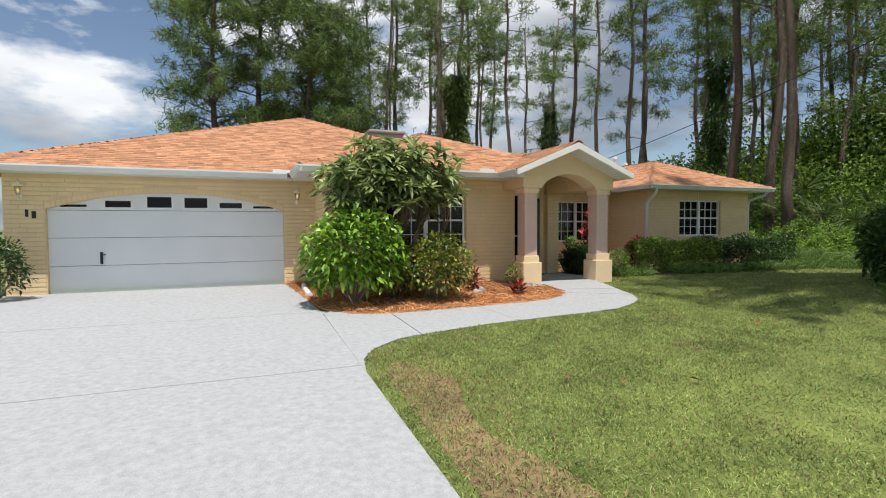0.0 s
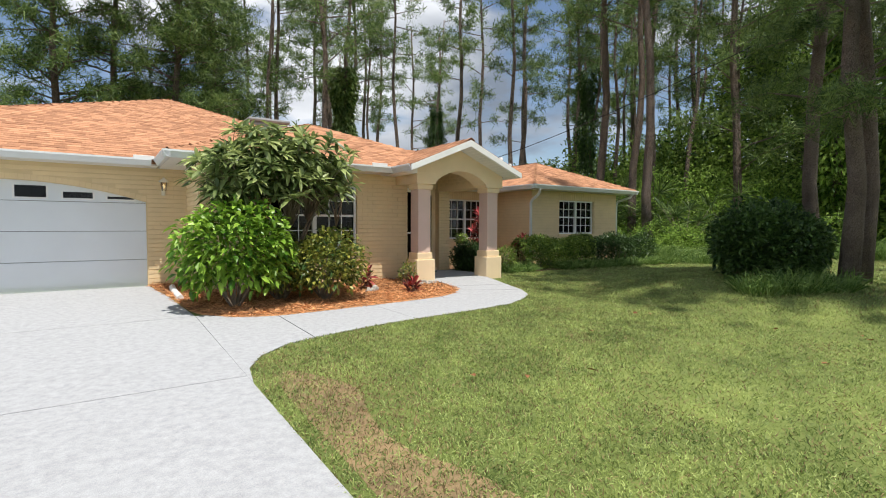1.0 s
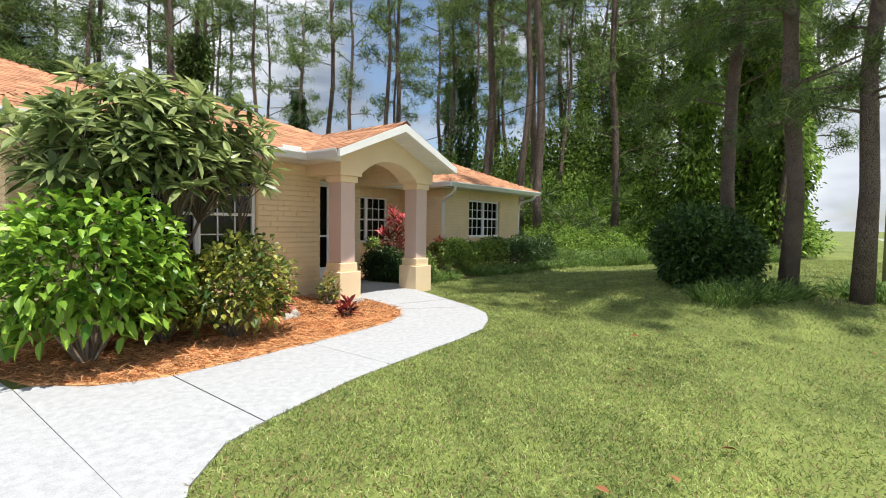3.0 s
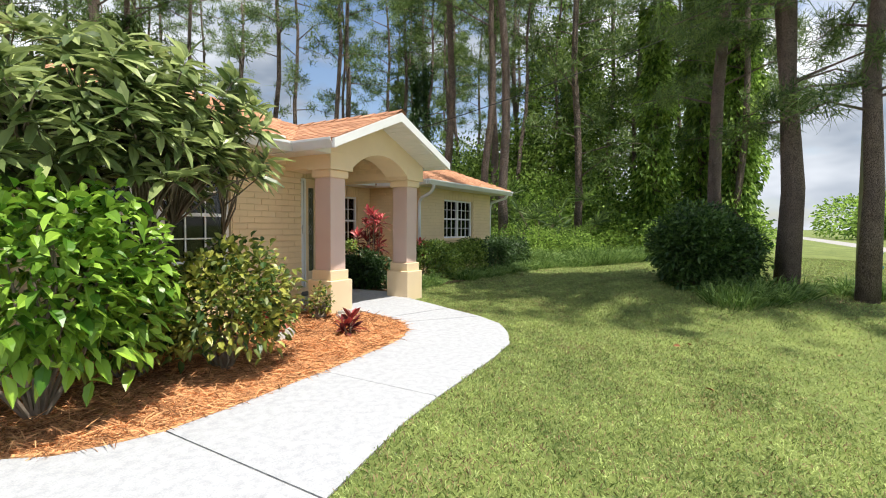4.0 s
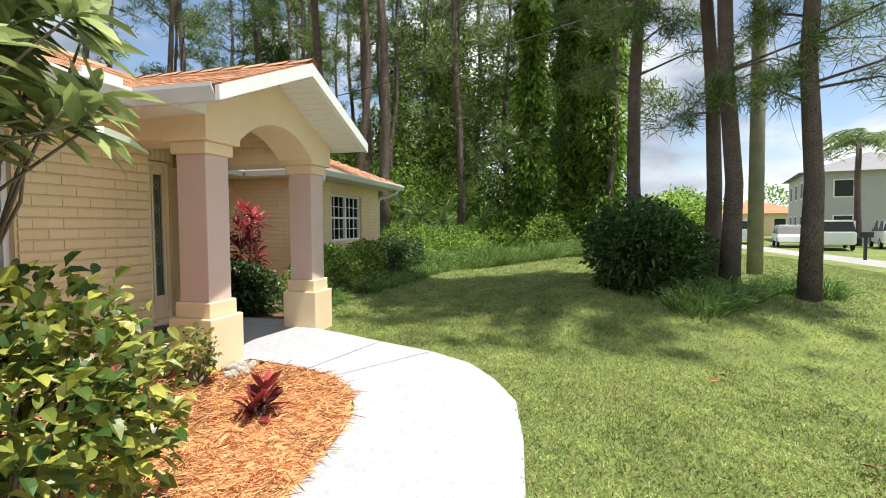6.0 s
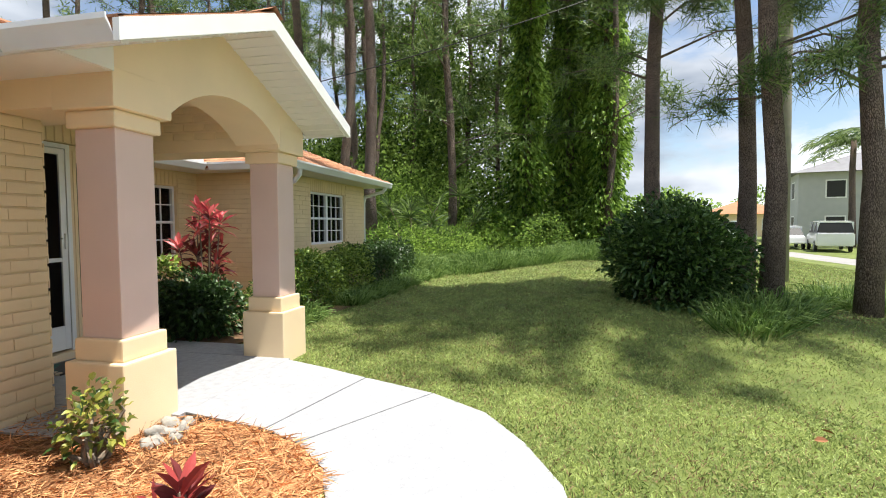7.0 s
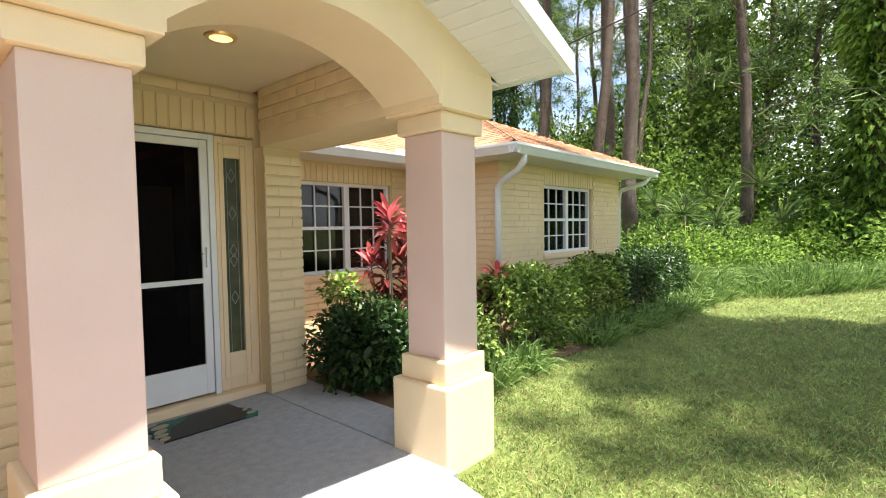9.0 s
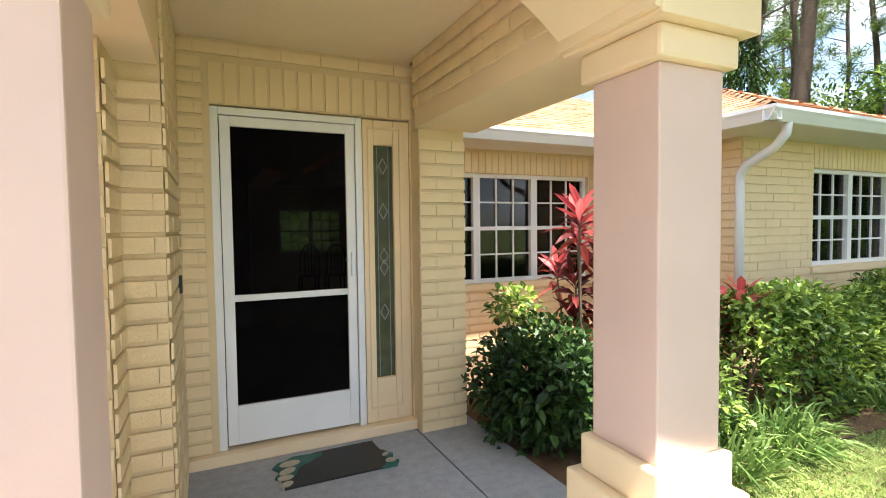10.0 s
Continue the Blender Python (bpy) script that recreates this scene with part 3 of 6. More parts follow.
Z = EAVE - 0.012
gutter((-3.85, 11.79, Z), (1.74, 11.79, Z), (0, -1, 0))
gutter((1.89, 10.10, Z), (1.89, 11.70, Z), (-1, 0, 0))
gutter((1.79, 10.21, Z), (6.10, 10.21, Z), (0, -1, 0))
gutter((6.06, 9.36, Z - 0.005), (6.06, 10.10, Z - 0.005), (-1, 0, 0))
gutter((8.84, 9.36, Z - 0.005), (8.84, 11.7, Z - 0.005), (1, 0, 0))
gutter((8.66, 13.04, Z), (11.30, 13.04, Z), (0, -1, 0))
gutter((11.39, 11.28, Z), (11.39, 12.92, Z), (-1, 0, 0))
gutter((11.28, 11.38, Z), (16.31, 11.38, Z), (0, -1, 0))
gutter((16.20, 11.28, Z), (16.20, 21, Z), (1, 0, 0))
for at in ((1.62, 11.70, 1), (5.7, 10.12, 1), (9.1, 12.95, 1), (11.05, 12.95, 1)):
    bm = boxes((at[0] - 0.17, at[0] + 0.17, at[1] - 0.02, at[1] + 0.015, Z - 0.01, Z + 0.055), bevel=0.006)
    part("splash_guard", bm, WHITE, house, "white splash guard in the gutter")


def downspout(points, label):
    bm = bmesh.new()
    pts = [Vector(p) for p in points]
    tube(bm, pts, 0.042, 10)
    return part("downspout", bm, GUTTER, house, label, smooth=True)


downspout([(11.60, 11.36, 2.30), (11.60, 11.37, 2.20), (11.63, 11.48, 2.10), (11.72, 11.80, 1.98), (11.75, 11.88, 1.90), (11.76, 11.89, 1.80), (11.76, 11.89, 0.05)], "white downspout with an elbow below the gutter")
downspout([(16.1, 11.37, 2.30), (16.06, 11.45, 2.18), (16.0, 11.9, 2.05), (15.99, 11.95, 1.9), (15.99, 11.96, 0.1)], "white downspout at the wing corner")
splash_pipe = tagged(part("drain_pipe", (lambda b: (tube(b, [(2.02, 11.5, 0.0), (1.98, 11.0, -0.0), (1.96, 9.85, -0.01)], 0.055, 10), b)[1])(bmesh.new()), GUTTER), "white drain pipe lying on the mulch", "drain pipe")

# porch: columns, arched gable wall, side beams, ceiling
COL = ((6.47, 6.78), (8.36, 8.67))
CY0, CY1 = 9.86, 10.17
columns = []
for x0, x1 in COL:
    col = empty("porch_column", ((x0 + x1) / 2, (CY0 + CY1) / 2, 0), "square stucco porch column, mauve shaft on a beige stepped plinth", "column", "columns of the porch")
    cx, cy = (x0 + x1) / 2, (CY0 + CY1) / 2

    def ring(name, half, z0, z1, mat, bevel=0.012):
        p = part(name, boxes((-half, half, -half, half, z0, z1), bevel=bevel), mat, col)
        return p

    ring("plinth", 0.228, -0.12, 0.455, STUCCO)
    ring("plinth_step", 0.188, 0.455, 0.60, STUCCO)
    ring("shaft", 0.155, 0.60, 1.95, MAUVE, 0.008)
    ring("cap", 0.19, 1.95, 2.06, STUCCO, 0.015)
    ring("impost_block", 0.236, 2.06, 2.30, STUCCO, 0.008)
    columns.append(col)

ARCH = arch_curve(6.868, 8.255, 2.12, 2.385)
bm = bmesh.new()
arched_wall(bm, 9.785, 10.245, 6.395, 8.745, 2.075, 2.4, ARCH, tops=lambda x: 2.30 + 0.42 * (1.43 - abs(x - 7.45)))
bmesh.ops.remove_doubles(bm, verts=bm.verts, dist=1e-4)
portico = part("gable_wall", bm, STUCCO, house, "beige stucco gable wall with an arch")
part("beam", boxes((6.395, 6.855, 10.245, PIER_Y - 0.012, 2.08, 2.55)), STUCCO, house, "beige porch side beam")
part("beam", boxes((8.285, 8.745, 10.245, WALL_D - 0.14, 2.08, 2.55)), STUCCO, house, "beige porch side beam")
porch_ceiling = tagged(part("porch_ceiling", boxes((6.80, 8.30, 10.245, WALL_D, 2.54, 2.58)), CEILING), "beige painted porch ceiling", "ceiling", kind="structure")
# pier beside the entry
part("pier", boxes((8.31, 8.65, WALL_D - 0.14, WALL_D, -0.1, 2.08)), MORTAR, house, "cream painted brick pier")

# gable fascia boards and soffits
for s in (-1, 1):
    bm = bmesh.new()
    out, top = 7.45 + s * 1.45, (7.45, 3.00)
    q = [(7.45, 3.00), (7.45 + s * 1.47, 2.385), (7.45 + s * 1.47, 2.27), (7.45, 2.865)]
    fr, bk = [bm.verts.new((x, 9.31, z)) for x, z in q], [bm.verts.new((x, 9.35, z)) for x, z in q]
    bm.faces.new(fr)
    bm.faces.new(bk[::-1])
    for i in range(4):
        j = (i + 1) % 4
        bm.faces.new((fr[j], fr[i], bk[i], bk[j]))
    bmesh.ops.recalc_face_normals(bm, faces=bm.faces)
    part("fascia", bm, WHITE, house, "white gable fascia board")
    bm = bmesh.new()
    slab(bm, [(7.45, 9.35, 2.885), (7.45 + s * 1.42, 9.35, 2.295), (7.45 + s * 1.42, 9.79, 2.295), (7.45, 9.79, 2.885)], 0.02)
    bmesh.ops.recalc_face_normals(bm, faces=bm.faces)
    board = part("soffit", bm, SOFFIT, house, "ribbed white vinyl gable soffit")
    rib_mesh = None
    for k in range(15):
        f = (k + 0.6) / 15
        x, z = 7.45 + s * 1.42 * f, 2.865 - 0.59 * f
        if rib_mesh is None:
            rib = part("soffit_rib", boxes((-0.010, 0.010, 9.352, 9.786, -0.008, 0.003)), SOFFIT, board)
            rib_mesh = rib.data
        else:
            rib = new("soffit_rib", rib_mesh)
            rib.parent = board
        rib.location = (x, 0, z)
        rib.rotation_euler = (0, s * math.atan2(0.59, 1.42), 0)
soffit((8.745, 8.87, 9.79, 11.72, 2.275, 2.295), (6.03, 6.395, 9.79, 10.74, 2.270, 2.290))

bm = bmesh.new()
fr, bk = ([bm.verts.new((x, y, z)) for x, z in ((6.03, 2.272), (6.394, 2.272), (6.394, 2.462), (6.03, 2.31))] for y in (9.770, 9.789))
bm.faces.new(fr)
bm.faces.new(bk[::-1])
for i in range(4):
    bm.faces.new((fr[(i + 1) % 4], fr[i], bk[i], bk[(i + 1) % 4]))
bmesh.ops.recalc_face_normals(bm, faces=bm.faces)
part("soffit", bm, SOFFIT, house, "white board closing the soffit beside the gable")

# ---- windows ----
def window(name, x0, x1, z0, z1, y, units):
    """Single-hung units side by side, each with white frame, mid rail and a grid of 3 by 2 panes in each sash."""
    w = empty(name, ((x0 + x1) / 2, y, z0), "white framed grid windows with dark glass", "window", kind="structure")
    w.parent = None
    cx, cz = (x0 + x1) / 2, z0

    def p(nm, rows, mat, par=w, bevel=0.003):
        return part(nm, boxes(*[(a - cx, b - cx, c, d, e - cz, f - cz) for a, b, c, d, e, f in rows], bevel=bevel), mat, par)

    step = (x1 - x0) / units
    fw = 0.045
    for k in range(units):
        a, b = x0 + k * step, x0 + (k + 1) * step
        zm = (z0 + z1) / 2
        fr = p("window_frame", [(a, a + fw, 0.05, 0.13, z0, z1), (b - fw, b, 0.05, 0.13, z0, z1), (a + fw, b - fw, 0.05, 0.13, z0, z0 + fw), (a + fw, b - fw, 0.05, 0.13, z1 - fw, z1), (a + fw, b - fw, 0.055, 0.125, zm - 0.022, zm + 0.022)], WHITE)
        bars = []
        for lo, hi in ((z0 + fw, zm - 0.022), (zm + 0.022, z1 - fw)):
            for c in (1, 2):
                x = a + fw + (b - a - 2 * fw) * c / 3
                bars.append((x - 0.009, x + 0.009, 0.078, 0.098, lo, hi))
            bars.append((a + fw, b - fw, 0.0785, 0.0975, (lo + hi) / 2 - 0.009, (lo + hi) / 2 + 0.009))
        p("muntins", bars, WHITE, fr, 0)
        for lo, hi in ((z0 + fw, zm - 0.022), (zm + 0.022, z1 - fw)):
            g = p("pane", [(a + fw, b - fw, 0.101, 0.107, lo, hi)], GLASS, fr, 0)
            g.visible_shadow = False
    p("window_sill", [(x0 - 0.06, x1 + 0.06, -0.045, 0.06, z0 - 0.075, z0 - 0.004)], CREAM, w, 0.006)
    return w


window("window_1", *WIN_A, WALL_F, 2)
window("window_2", *WIN_B, WALL_B, 3)
window("window_3", *WIN_C, WALL_C, 2)
window("window_4", *BACK_WIN, 21.0, 2)

# added rooms behind the glass; their dark colour stands in for unlit space
room = tagged(part("floor", boxes((-3.2, 8.66, 12.5, 21, -0.15, -0.05), (8.66, 11.9, 13.75, 21, -0.15, -0.05), (11.9, 15.75, 12.1, 21, -0.15, -0.05), (2.6, 6.6, 10.9, 12.5, -0.15, -0.05)), ROOM), "added interior floor, coloured dark to read unlit", "floor", kind="structure")
tagged(part("ceiling", boxes((-3.2, 8.66, 12.5, 21, 2.46, 2.5), (8.66, 11.9, 13.8, 21, 2.46, 2.5), (2.6, 6.6, 10.92, 12.5, 2.46, 2.5), (11.9, 15.75, 12.15, 21, 2.46, 2.5)), ROOM), "added interior ceiling, coloured dark to read unlit", "ceiling", kind="structure")
tagged(part("partition", boxes((2.6, 6.6, 13.9, 14.0, -0.05, 2.46), (9.35, 15.7, 16.6, 16.7, -0.05, 2.46), (6.62, 7.55, 16.6, 16.7, -0.05, 2.46)), ROOM), "added interior partition, coloured dark to read unlit", "wall", kind="structure")

DARKWOOD = material("dark_chair_wood", (0.06, 0.035, 0.02), 0.45, 0.25, 14.0)


def dining_chair(x, y):
    """A chair with a bowed spindle back."""
    ch = empty("dining_chair", (x, y, -0.05), "dark wooden spindle-back dining chair before the back window", "chair", "chairs of the dining room")
    part("seat", boxes((-0.21, 0.21, -0.21, 0.21, 0.44, 0.48), bevel=0.015), DARKWOOD, ch)
    for sx in (-0.18, 0.18):
        for sy in (-0.18, 0.18):
            bm = bmesh.new()
            tube(bm, [(sx, sy, 0.0), (sx * 0.95, sy * 0.95, 0.44)], [0.016, 0.022], 8)
            part("leg", bm, DARKWOOD, ch)
    bm = bmesh.new()
    tube(bm, [(0.20 * math.cos(a), -0.19, 0.80 + 0.34 * math.sin(a)) for a in np.linspace(0, math.pi, 13)], 0.018, 8)
    for sx in (-0.20, 0.20):
        tube(bm, [(sx, -0.19, 0.46), (sx, -0.19, 0.81)], 0.018, 8)
    part("back_bow", bm, DARKWOOD, ch)
    for sx in (-0.12, -0.04, 0.04, 0.12):
        bm = bmesh.new()
        tube(bm, [(sx * 0.8, -0.19, 0.47), (sx, -0.19, 0.80 + 0.34 * math.sqrt(1 - (sx / 0.2) ** 2))], 0.009, 6)
        part("spindle", bm, DARKWOOD, ch)


dining_chair(8.92, 19.6)
dining_chair(9.48, 19.6)

# ---- doors ----
garage_door = empty("garage_door", (-0.51, WALL_G + 0.1, -0.08), "white sectional garage door with an arched row of small windows", "garage door")
garage_door.location = (0, 0, 0)
gy = WALL_G + 0.10
zs = [-0.07, 0.49, 1.05, 1.60]
for a, b in zip(zs, zs[1:]):
    part("panel", boxes((-2.70, 1.68, gy, gy + 0.05, a + 0.004, b - 0.004), bevel=0.006), DOORWHITE, garage_door)
bm = bmesh.new()
wins = [(-2.50, -2.05), (-1.74, -1.29), (-1.00, -0.55), (-0.31, 0.13), (0.37, 0.82), (1.05, 1.48)]
edges = [-2.70] + [e for w in wins for e in w] + [1.68]


def arch_z(x):
    return float(np.interp(x, [p[0] for p in GARCH], [p[1] for p in GARCH]))


W0 = 1.665
rows = [(-2.70, 1.68, gy, gy + 0.05, 1.604, W0)]
for i in range(0, len(edges) - 1, 2):
    rows.append((edges[i], edges[i + 1], gy, gy + 0.05, W0, 2.02))
for r in rows:
    box(bm, *r)
for x0, x1 in wins:
    t = min(1.90, min(arch_z(x0), arch_z(x1)) - 0.06)
    box(bm, x0, x1, gy, gy + 0.05, max(W0 + 0.05, t), 2.02)
part("top_panel", bm, DOORWHITE, garage_door, "white top section with six small windows")
for x0, x1 in wins:
    t = max(W0 + 0.05, min(1.90, min(arch_z(x0), arch_z(x1)) - 0.06))
    part("pane", boxes((x0, x1, gy + 0.02, gy + 0.026, W0, t)), GLASS, garage_door)
    fr = boxes((x0 - 0.03, x1 + 0.03, gy - 0.008, gy - 0.001, W0 - 0.03, W0), (x0 - 0.03, x0, gy - 0.008, gy - 0.001, W0, t), (x1, x1 + 0.03, gy - 0.008, gy - 0.001, W0, t))
    part("window_trim", fr, WHITE, garage_door)
bm = boxes((-1.85, -1.80, gy - 0.02, gy - 0.001, 0.52, 0.76), bevel=0.005)
tube(bm, [(-1.825, gy - 0.05, 0.62), (-1.80, gy - 0.055, 0.70), (-1.74, gy - 0.05, 0.71)], 0.012)
part("handle", bm, BLACK, garage_door, "black lever handle with a lock plate")
part("bottom_seal", boxes((-2.70, 1.68, gy - 0.005, gy + 0.05, -0.10, -0.068)), BLACK, garage_door)
# added wall closes the garage; its dark colour stands in for shade
tagged(part("wall_behind", boxes((-3.2, 2.4, 14.5, 14.6, -0.1, 2.46)), ROOM), "added garage inner wall, coloured dark to read unlit", "wall", kind="structure")

screen_door = empty("screen_door", (0, 0, 0), "white aluminium screen door with dark mesh and a kick plate", "door", kind="structure")
dy = WALL_D + 0.02
part("door_frame", boxes((7.04, 7.085, dy - 0.02, dy + 0.06, 0.07, 2.15), (7.915, 7.96, dy - 0.02, dy + 0.06, 0.07, 2.15), (7.085, 7.915, dy - 0.02, dy + 0.06, 2.105, 2.15), bevel=0.004), WHITE, screen_door)
leaf = part("door_leaf", boxes((7.09, 7.15, dy - 0.01, dy + 0.03, 0.09, 2.10), (7.85, 7.91, dy - 0.01, dy + 0.03, 0.09, 2.10), (7.15, 7.85, dy - 0.01, dy + 0.03, 2.04, 2.10),
                                (7.15, 7.85, dy - 0.01, dy + 0.03, 0.975, 1.015), (7.15, 7.85, dy - 0.01, dy + 0.03, 0.09, 0.33), bevel=0.004), WHITE, screen_door)
part("mesh", boxes((7.15, 7.85, dy + 0.008, dy + 0.012, 0.33, 0.975)), SCREEN, screen_door, "dark insect mesh")
part("mesh", boxes((7.15, 7.85, dy + 0.008, dy + 0.012, 1.015, 2.04)), SCREEN, screen_door, "dark insect mesh")
bm = boxes((7.872, 7.892, dy - 0.035, dy - 0.011, 1.10, 1.26), bevel=0.006)
part("door_handle", bm, WHITE, screen_door)
part("closer", boxes((7.835, 7.85, dy - 0.03, dy - 0.011, 1.20, 1.215), bevel=0.003), METAL, screen_door)
part("threshold", boxes((6.80, 8.31, WALL_D - 0.06, WALL_D + 0.1, 0.0, 0.068), bevel=0.006), STUCCO, house, "beige painted step below the door")

sidelight = empty("sidelight", (0, 0, 0), "beige sidelight panel with a leaded glass strip", "window", kind="structure")
part("window_frame", boxes((7.97, 8.045, dy, dy + 0.06, 0.07, 2.15), (8.185, 8.30, dy, dy + 0.06, 0.07, 2.15), (8.045, 8.185, dy, dy + 0.06, 0.07, 0.375), (8.045, 8.185, dy, dy + 0.06, 1.98, 2.15), bevel=0.006), STUCCO, sidelight)
part("moulding", boxes((8.00, 8.012, dy - 0.012, dy, 0.16, 2.10), (8.225, 8.24, dy - 0.012, dy, 0.16, 2.10), (8.012, 8.225, dy - 0.012, dy, 2.085, 2.10), (8.012, 8.225, dy - 0.012, dy, 0.16, 0.175), bevel=0.004), STUCCO, sidelight)
part("pane", boxes((8.045, 8.185, dy + 0.025, dy + 0.031, 0.375, 1.98)), SIDEGLASS, sidelight)
bm = bmesh.new()
for zc in (1.84, 1.53, 1.22, 1.14, 0.83):
    s, h = 0.03, 0.055
    for a, b in (((-s, 0), (0, h)), ((0, h), (s, 0)), ((s, 0), (0, -h)), ((0, -h), (-s, 0))):
        tube(bm, [(8.115 + a[0], dy + 0.022, zc + a[1]), (8.115 + b[0], dy + 0.022, zc + b[1])], 0.004, 5)
for x in (8.075, 8.155):
    tube(bm, [(x, dy + 0.022, 0.38), (x, dy + 0.022, 1.97)], 0.003, 5)
part("leading", bm, METAL, sidelight, "lead strips in diamonds")

doormat = empty("doormat", (7.66, 11.62, 0.002), "worn black rubber doormat with a faded teal and pebble border", "doormat")


def mat_piece(name, outline, z0, z1, mat, label=""):
    bm = bmesh.new()
    prism(bm, outline, lambda x, y: z0, lambda x, y: z1)
    return part(name, bm, mat, doormat, label)


mat_piece("mat_body", [(-0.31, -0.19), (0.30, -0.19), (0.335, -0.17), (0.34, -0.08), (0.33, 0.0), (0.30, 0.05), (0.29, 0.19), (-0.06, 0.185), (-0.13, 0.17), (-0.22, 0.17), (-0.28, 0.12), (-0.31, 0.10), (-0.30, 0.0), (-0.33, -0.06), (-0.31, -0.12)], 0.0, 0.012, BLACK)
mat_piece("mat_border", [(-0.30, -0.10), (-0.24, -0.09), (-0.20, 0.02), (-0.14, 0.06), (-0.05, 0.12), (-0.03, 0.17), (-0.08, 0.16), (-0.13, 0.175), (-0.22, 0.18), (-0.25, 0.15), (-0.31, 0.13), (-0.345, 0.08), (-0.31, 0.02), (-0.345, -0.05)], 0.0, 0.014, TEAL, "faded teal leaf border")
mat_piece("mat_border", [(0.24, -0.195), (0.33, -0.20), (0.36, -0.15), (0.34, -0.10), (0.355, -0.05), (0.32, 0.0), (0.30, -0.06), (0.31, -0.12)], 0.0, 0.014, TEAL, "faded teal leaf border")
for px, py, rx, ry, turn in ((-0.245, 0.09, 0.062, 0.038, 0.2), (-0.27, 0.0, 0.055, 0.032, 0.6), (-0.29, -0.075, 0.045, 0.03, 0.1), (-0.295, -0.15, 0.04, 0.026, 0.5), (0.315, -0.13, 0.034, 0.026, 0.0), (0.31, -0.04, 0.026, 0.018, 0.8)):
    ring_ = [(px + rx * math.cos(a) * math.cos(turn) - ry * math.sin(a) * math.sin(turn), py + rx * math.cos(a) * math.sin(turn) + ry * math.sin(a) * math.cos(turn)) for a in (k * math.pi / 6 for k in range(12))]
    mat_piece("mat_pebble", ring_, 0.0, 0.0165, BEIGE, "faded beige pebble shape")

# porch downlight and wall lanterns
LAMP = bpy.data.materials.new("warm_bulb")
LAMP.use_nodes = True
LAMP.node_tree.nodes["Principled BSDF"].inputs["Emission Color"].default_value = (1.0, 0.66, 0.24, 1)
LAMP.node_tree.nodes["Principled BSDF"].inputs["Emission Strength"].default_value = 0.6
downlight = empty("downlight", (7.57, 10.90, 2.54), "round recessed porch ceiling light, lit warm", "ceiling light")
bm = bmesh.new()
tube(bm, [(0, 0, -0.012), (0, 0, 0.0)], [0.085, 0.095], 24)
part("trim_ring", bm, BRASS, downlight, "warm brass reflector ring")
bm = bmesh.new()
tube(bm, [(0, 0, -0.018), (0, 0, -0.0125)], [0.05, 0.065], 24)
part("bulb", bm, LAMP, downlight, "glowing warm bulb")


def lantern(x, z):
    ln = empty("wall_lantern", (x, WALL_G, z), "cream wall lantern with a lit bulb beside the garage door", "wall lamp", "lanterns of the garage")
    bm = boxes((-0.035, 0.035, -0.02, 0.0, -0.22, -0.02), bevel=0.006)
    tube(bm, [(0, -0.01, -0.16), (0, -0.07, -0.20), (0, -0.10, -0.12)], 0.012)
    part("bracket", bm, LANTERN, ln)
    bm = bmesh.new()
    tube(bm, [(0, -0.10, -0.13), (0, -0.10, -0.10), (0, -0.10, 0.04)], [0.03, 0.045, 0.065], 6)
    part("glass", bm, LAMPGLASS, ln)
    bm = bmesh.new()
    tube(bm, [(0, -0.10, -0.08), (0, -0.10, -0.03), (0, -0.10, 0.0)], [0.012, 0.022, 0.01], 8)
    part("bulb", bm, LAMP, ln, "glowing warm bulb")
    bm = bmesh.new()
    tube(bm, [(0, -0.10, 0.04), (0, -0.10, 0.07), (0, -0.10, 0.10), (0, -0.10, 0.13)], [0.095, 0.08, 0.04, 0.01], 6)
    part("cap", bm, LANTERN, ln)


lantern(-3.08, 2.00)
lantern(1.98, 1.98)


# ---- planting beside the house ----
def stems(bm, base, tips, r0, r1, sides=6, bow=0.12, seed=3):
    r = random.Random(seed)
    for t in tips:
        a, b = Vector(base), Vector(t)
        m1 = a.lerp(b, 0.35) + Vector((r.uniform(-bow, bow), r.uniform(-bow, bow), 0.05))
        m2 = a.lerp(b, 0.7) + Vector((r.uniform(-bow, bow), r.uniform(-bow, bow), 0.08))
        tube(bm, [a, m1, m2, b], [r0, r0 * 0.7 + r1 * 0.3, r0 * 0.35 + r1 * 0.65, r1], sides)


def shrub(name, at, radii, rise, n, length, width, mat, label, category="shrub", group="", trunk=True, seed=1, low=-0.75, up=0.35, inner=0.45, droop=0.25, core=0, knob=0.30):
    """A bush of single leaves round a lumpy crown, on a handful of stems."""
    base = (at[0], at[1], float(ground_z(at[0], at[1])))
    top = empty(name, base, label, category, group)
    pts, d = shell_points(n, (0, 0, rise), radii, 12 if knob < 0.4 else 20, inner, low, seed, knob)
    r = np.random.default_rng(seed + 50)
    way = d + r.normal(size=d.shape) * 0.8 + (0, 0, up)
    size = 0.7 + 0.6 * r.random(len(pts))
    pts[:, 2] = np.maximum(pts[:, 2], 0.02)
    if core:
        cp, cd = shell_points(core, (0, 0, rise), np.array(radii) * 0.80, 12, 0.35, low, seed)
        cp[:, 2] = np.maximum(cp[:, 2], 0.02)
        leaf_mesh("inner_leaves", cp, cd + r.normal(size=cd.shape), length * 1.9, width * 2.4, mat, top, droop)
    leaf_mesh("leaves", pts, way, length * size, width * size, mat, top, droop)
    if trunk:
        bm = bmesh.new()
        tips = [tuple(p) for p in pts[:: max(1, n // 16)] * 0.85]
        stems(bm, (0, 0, -0.05), tips, 0.018, 0.005, 5, 0.06, seed)
        part("branchwork", bm, TWIG, top)
    return top


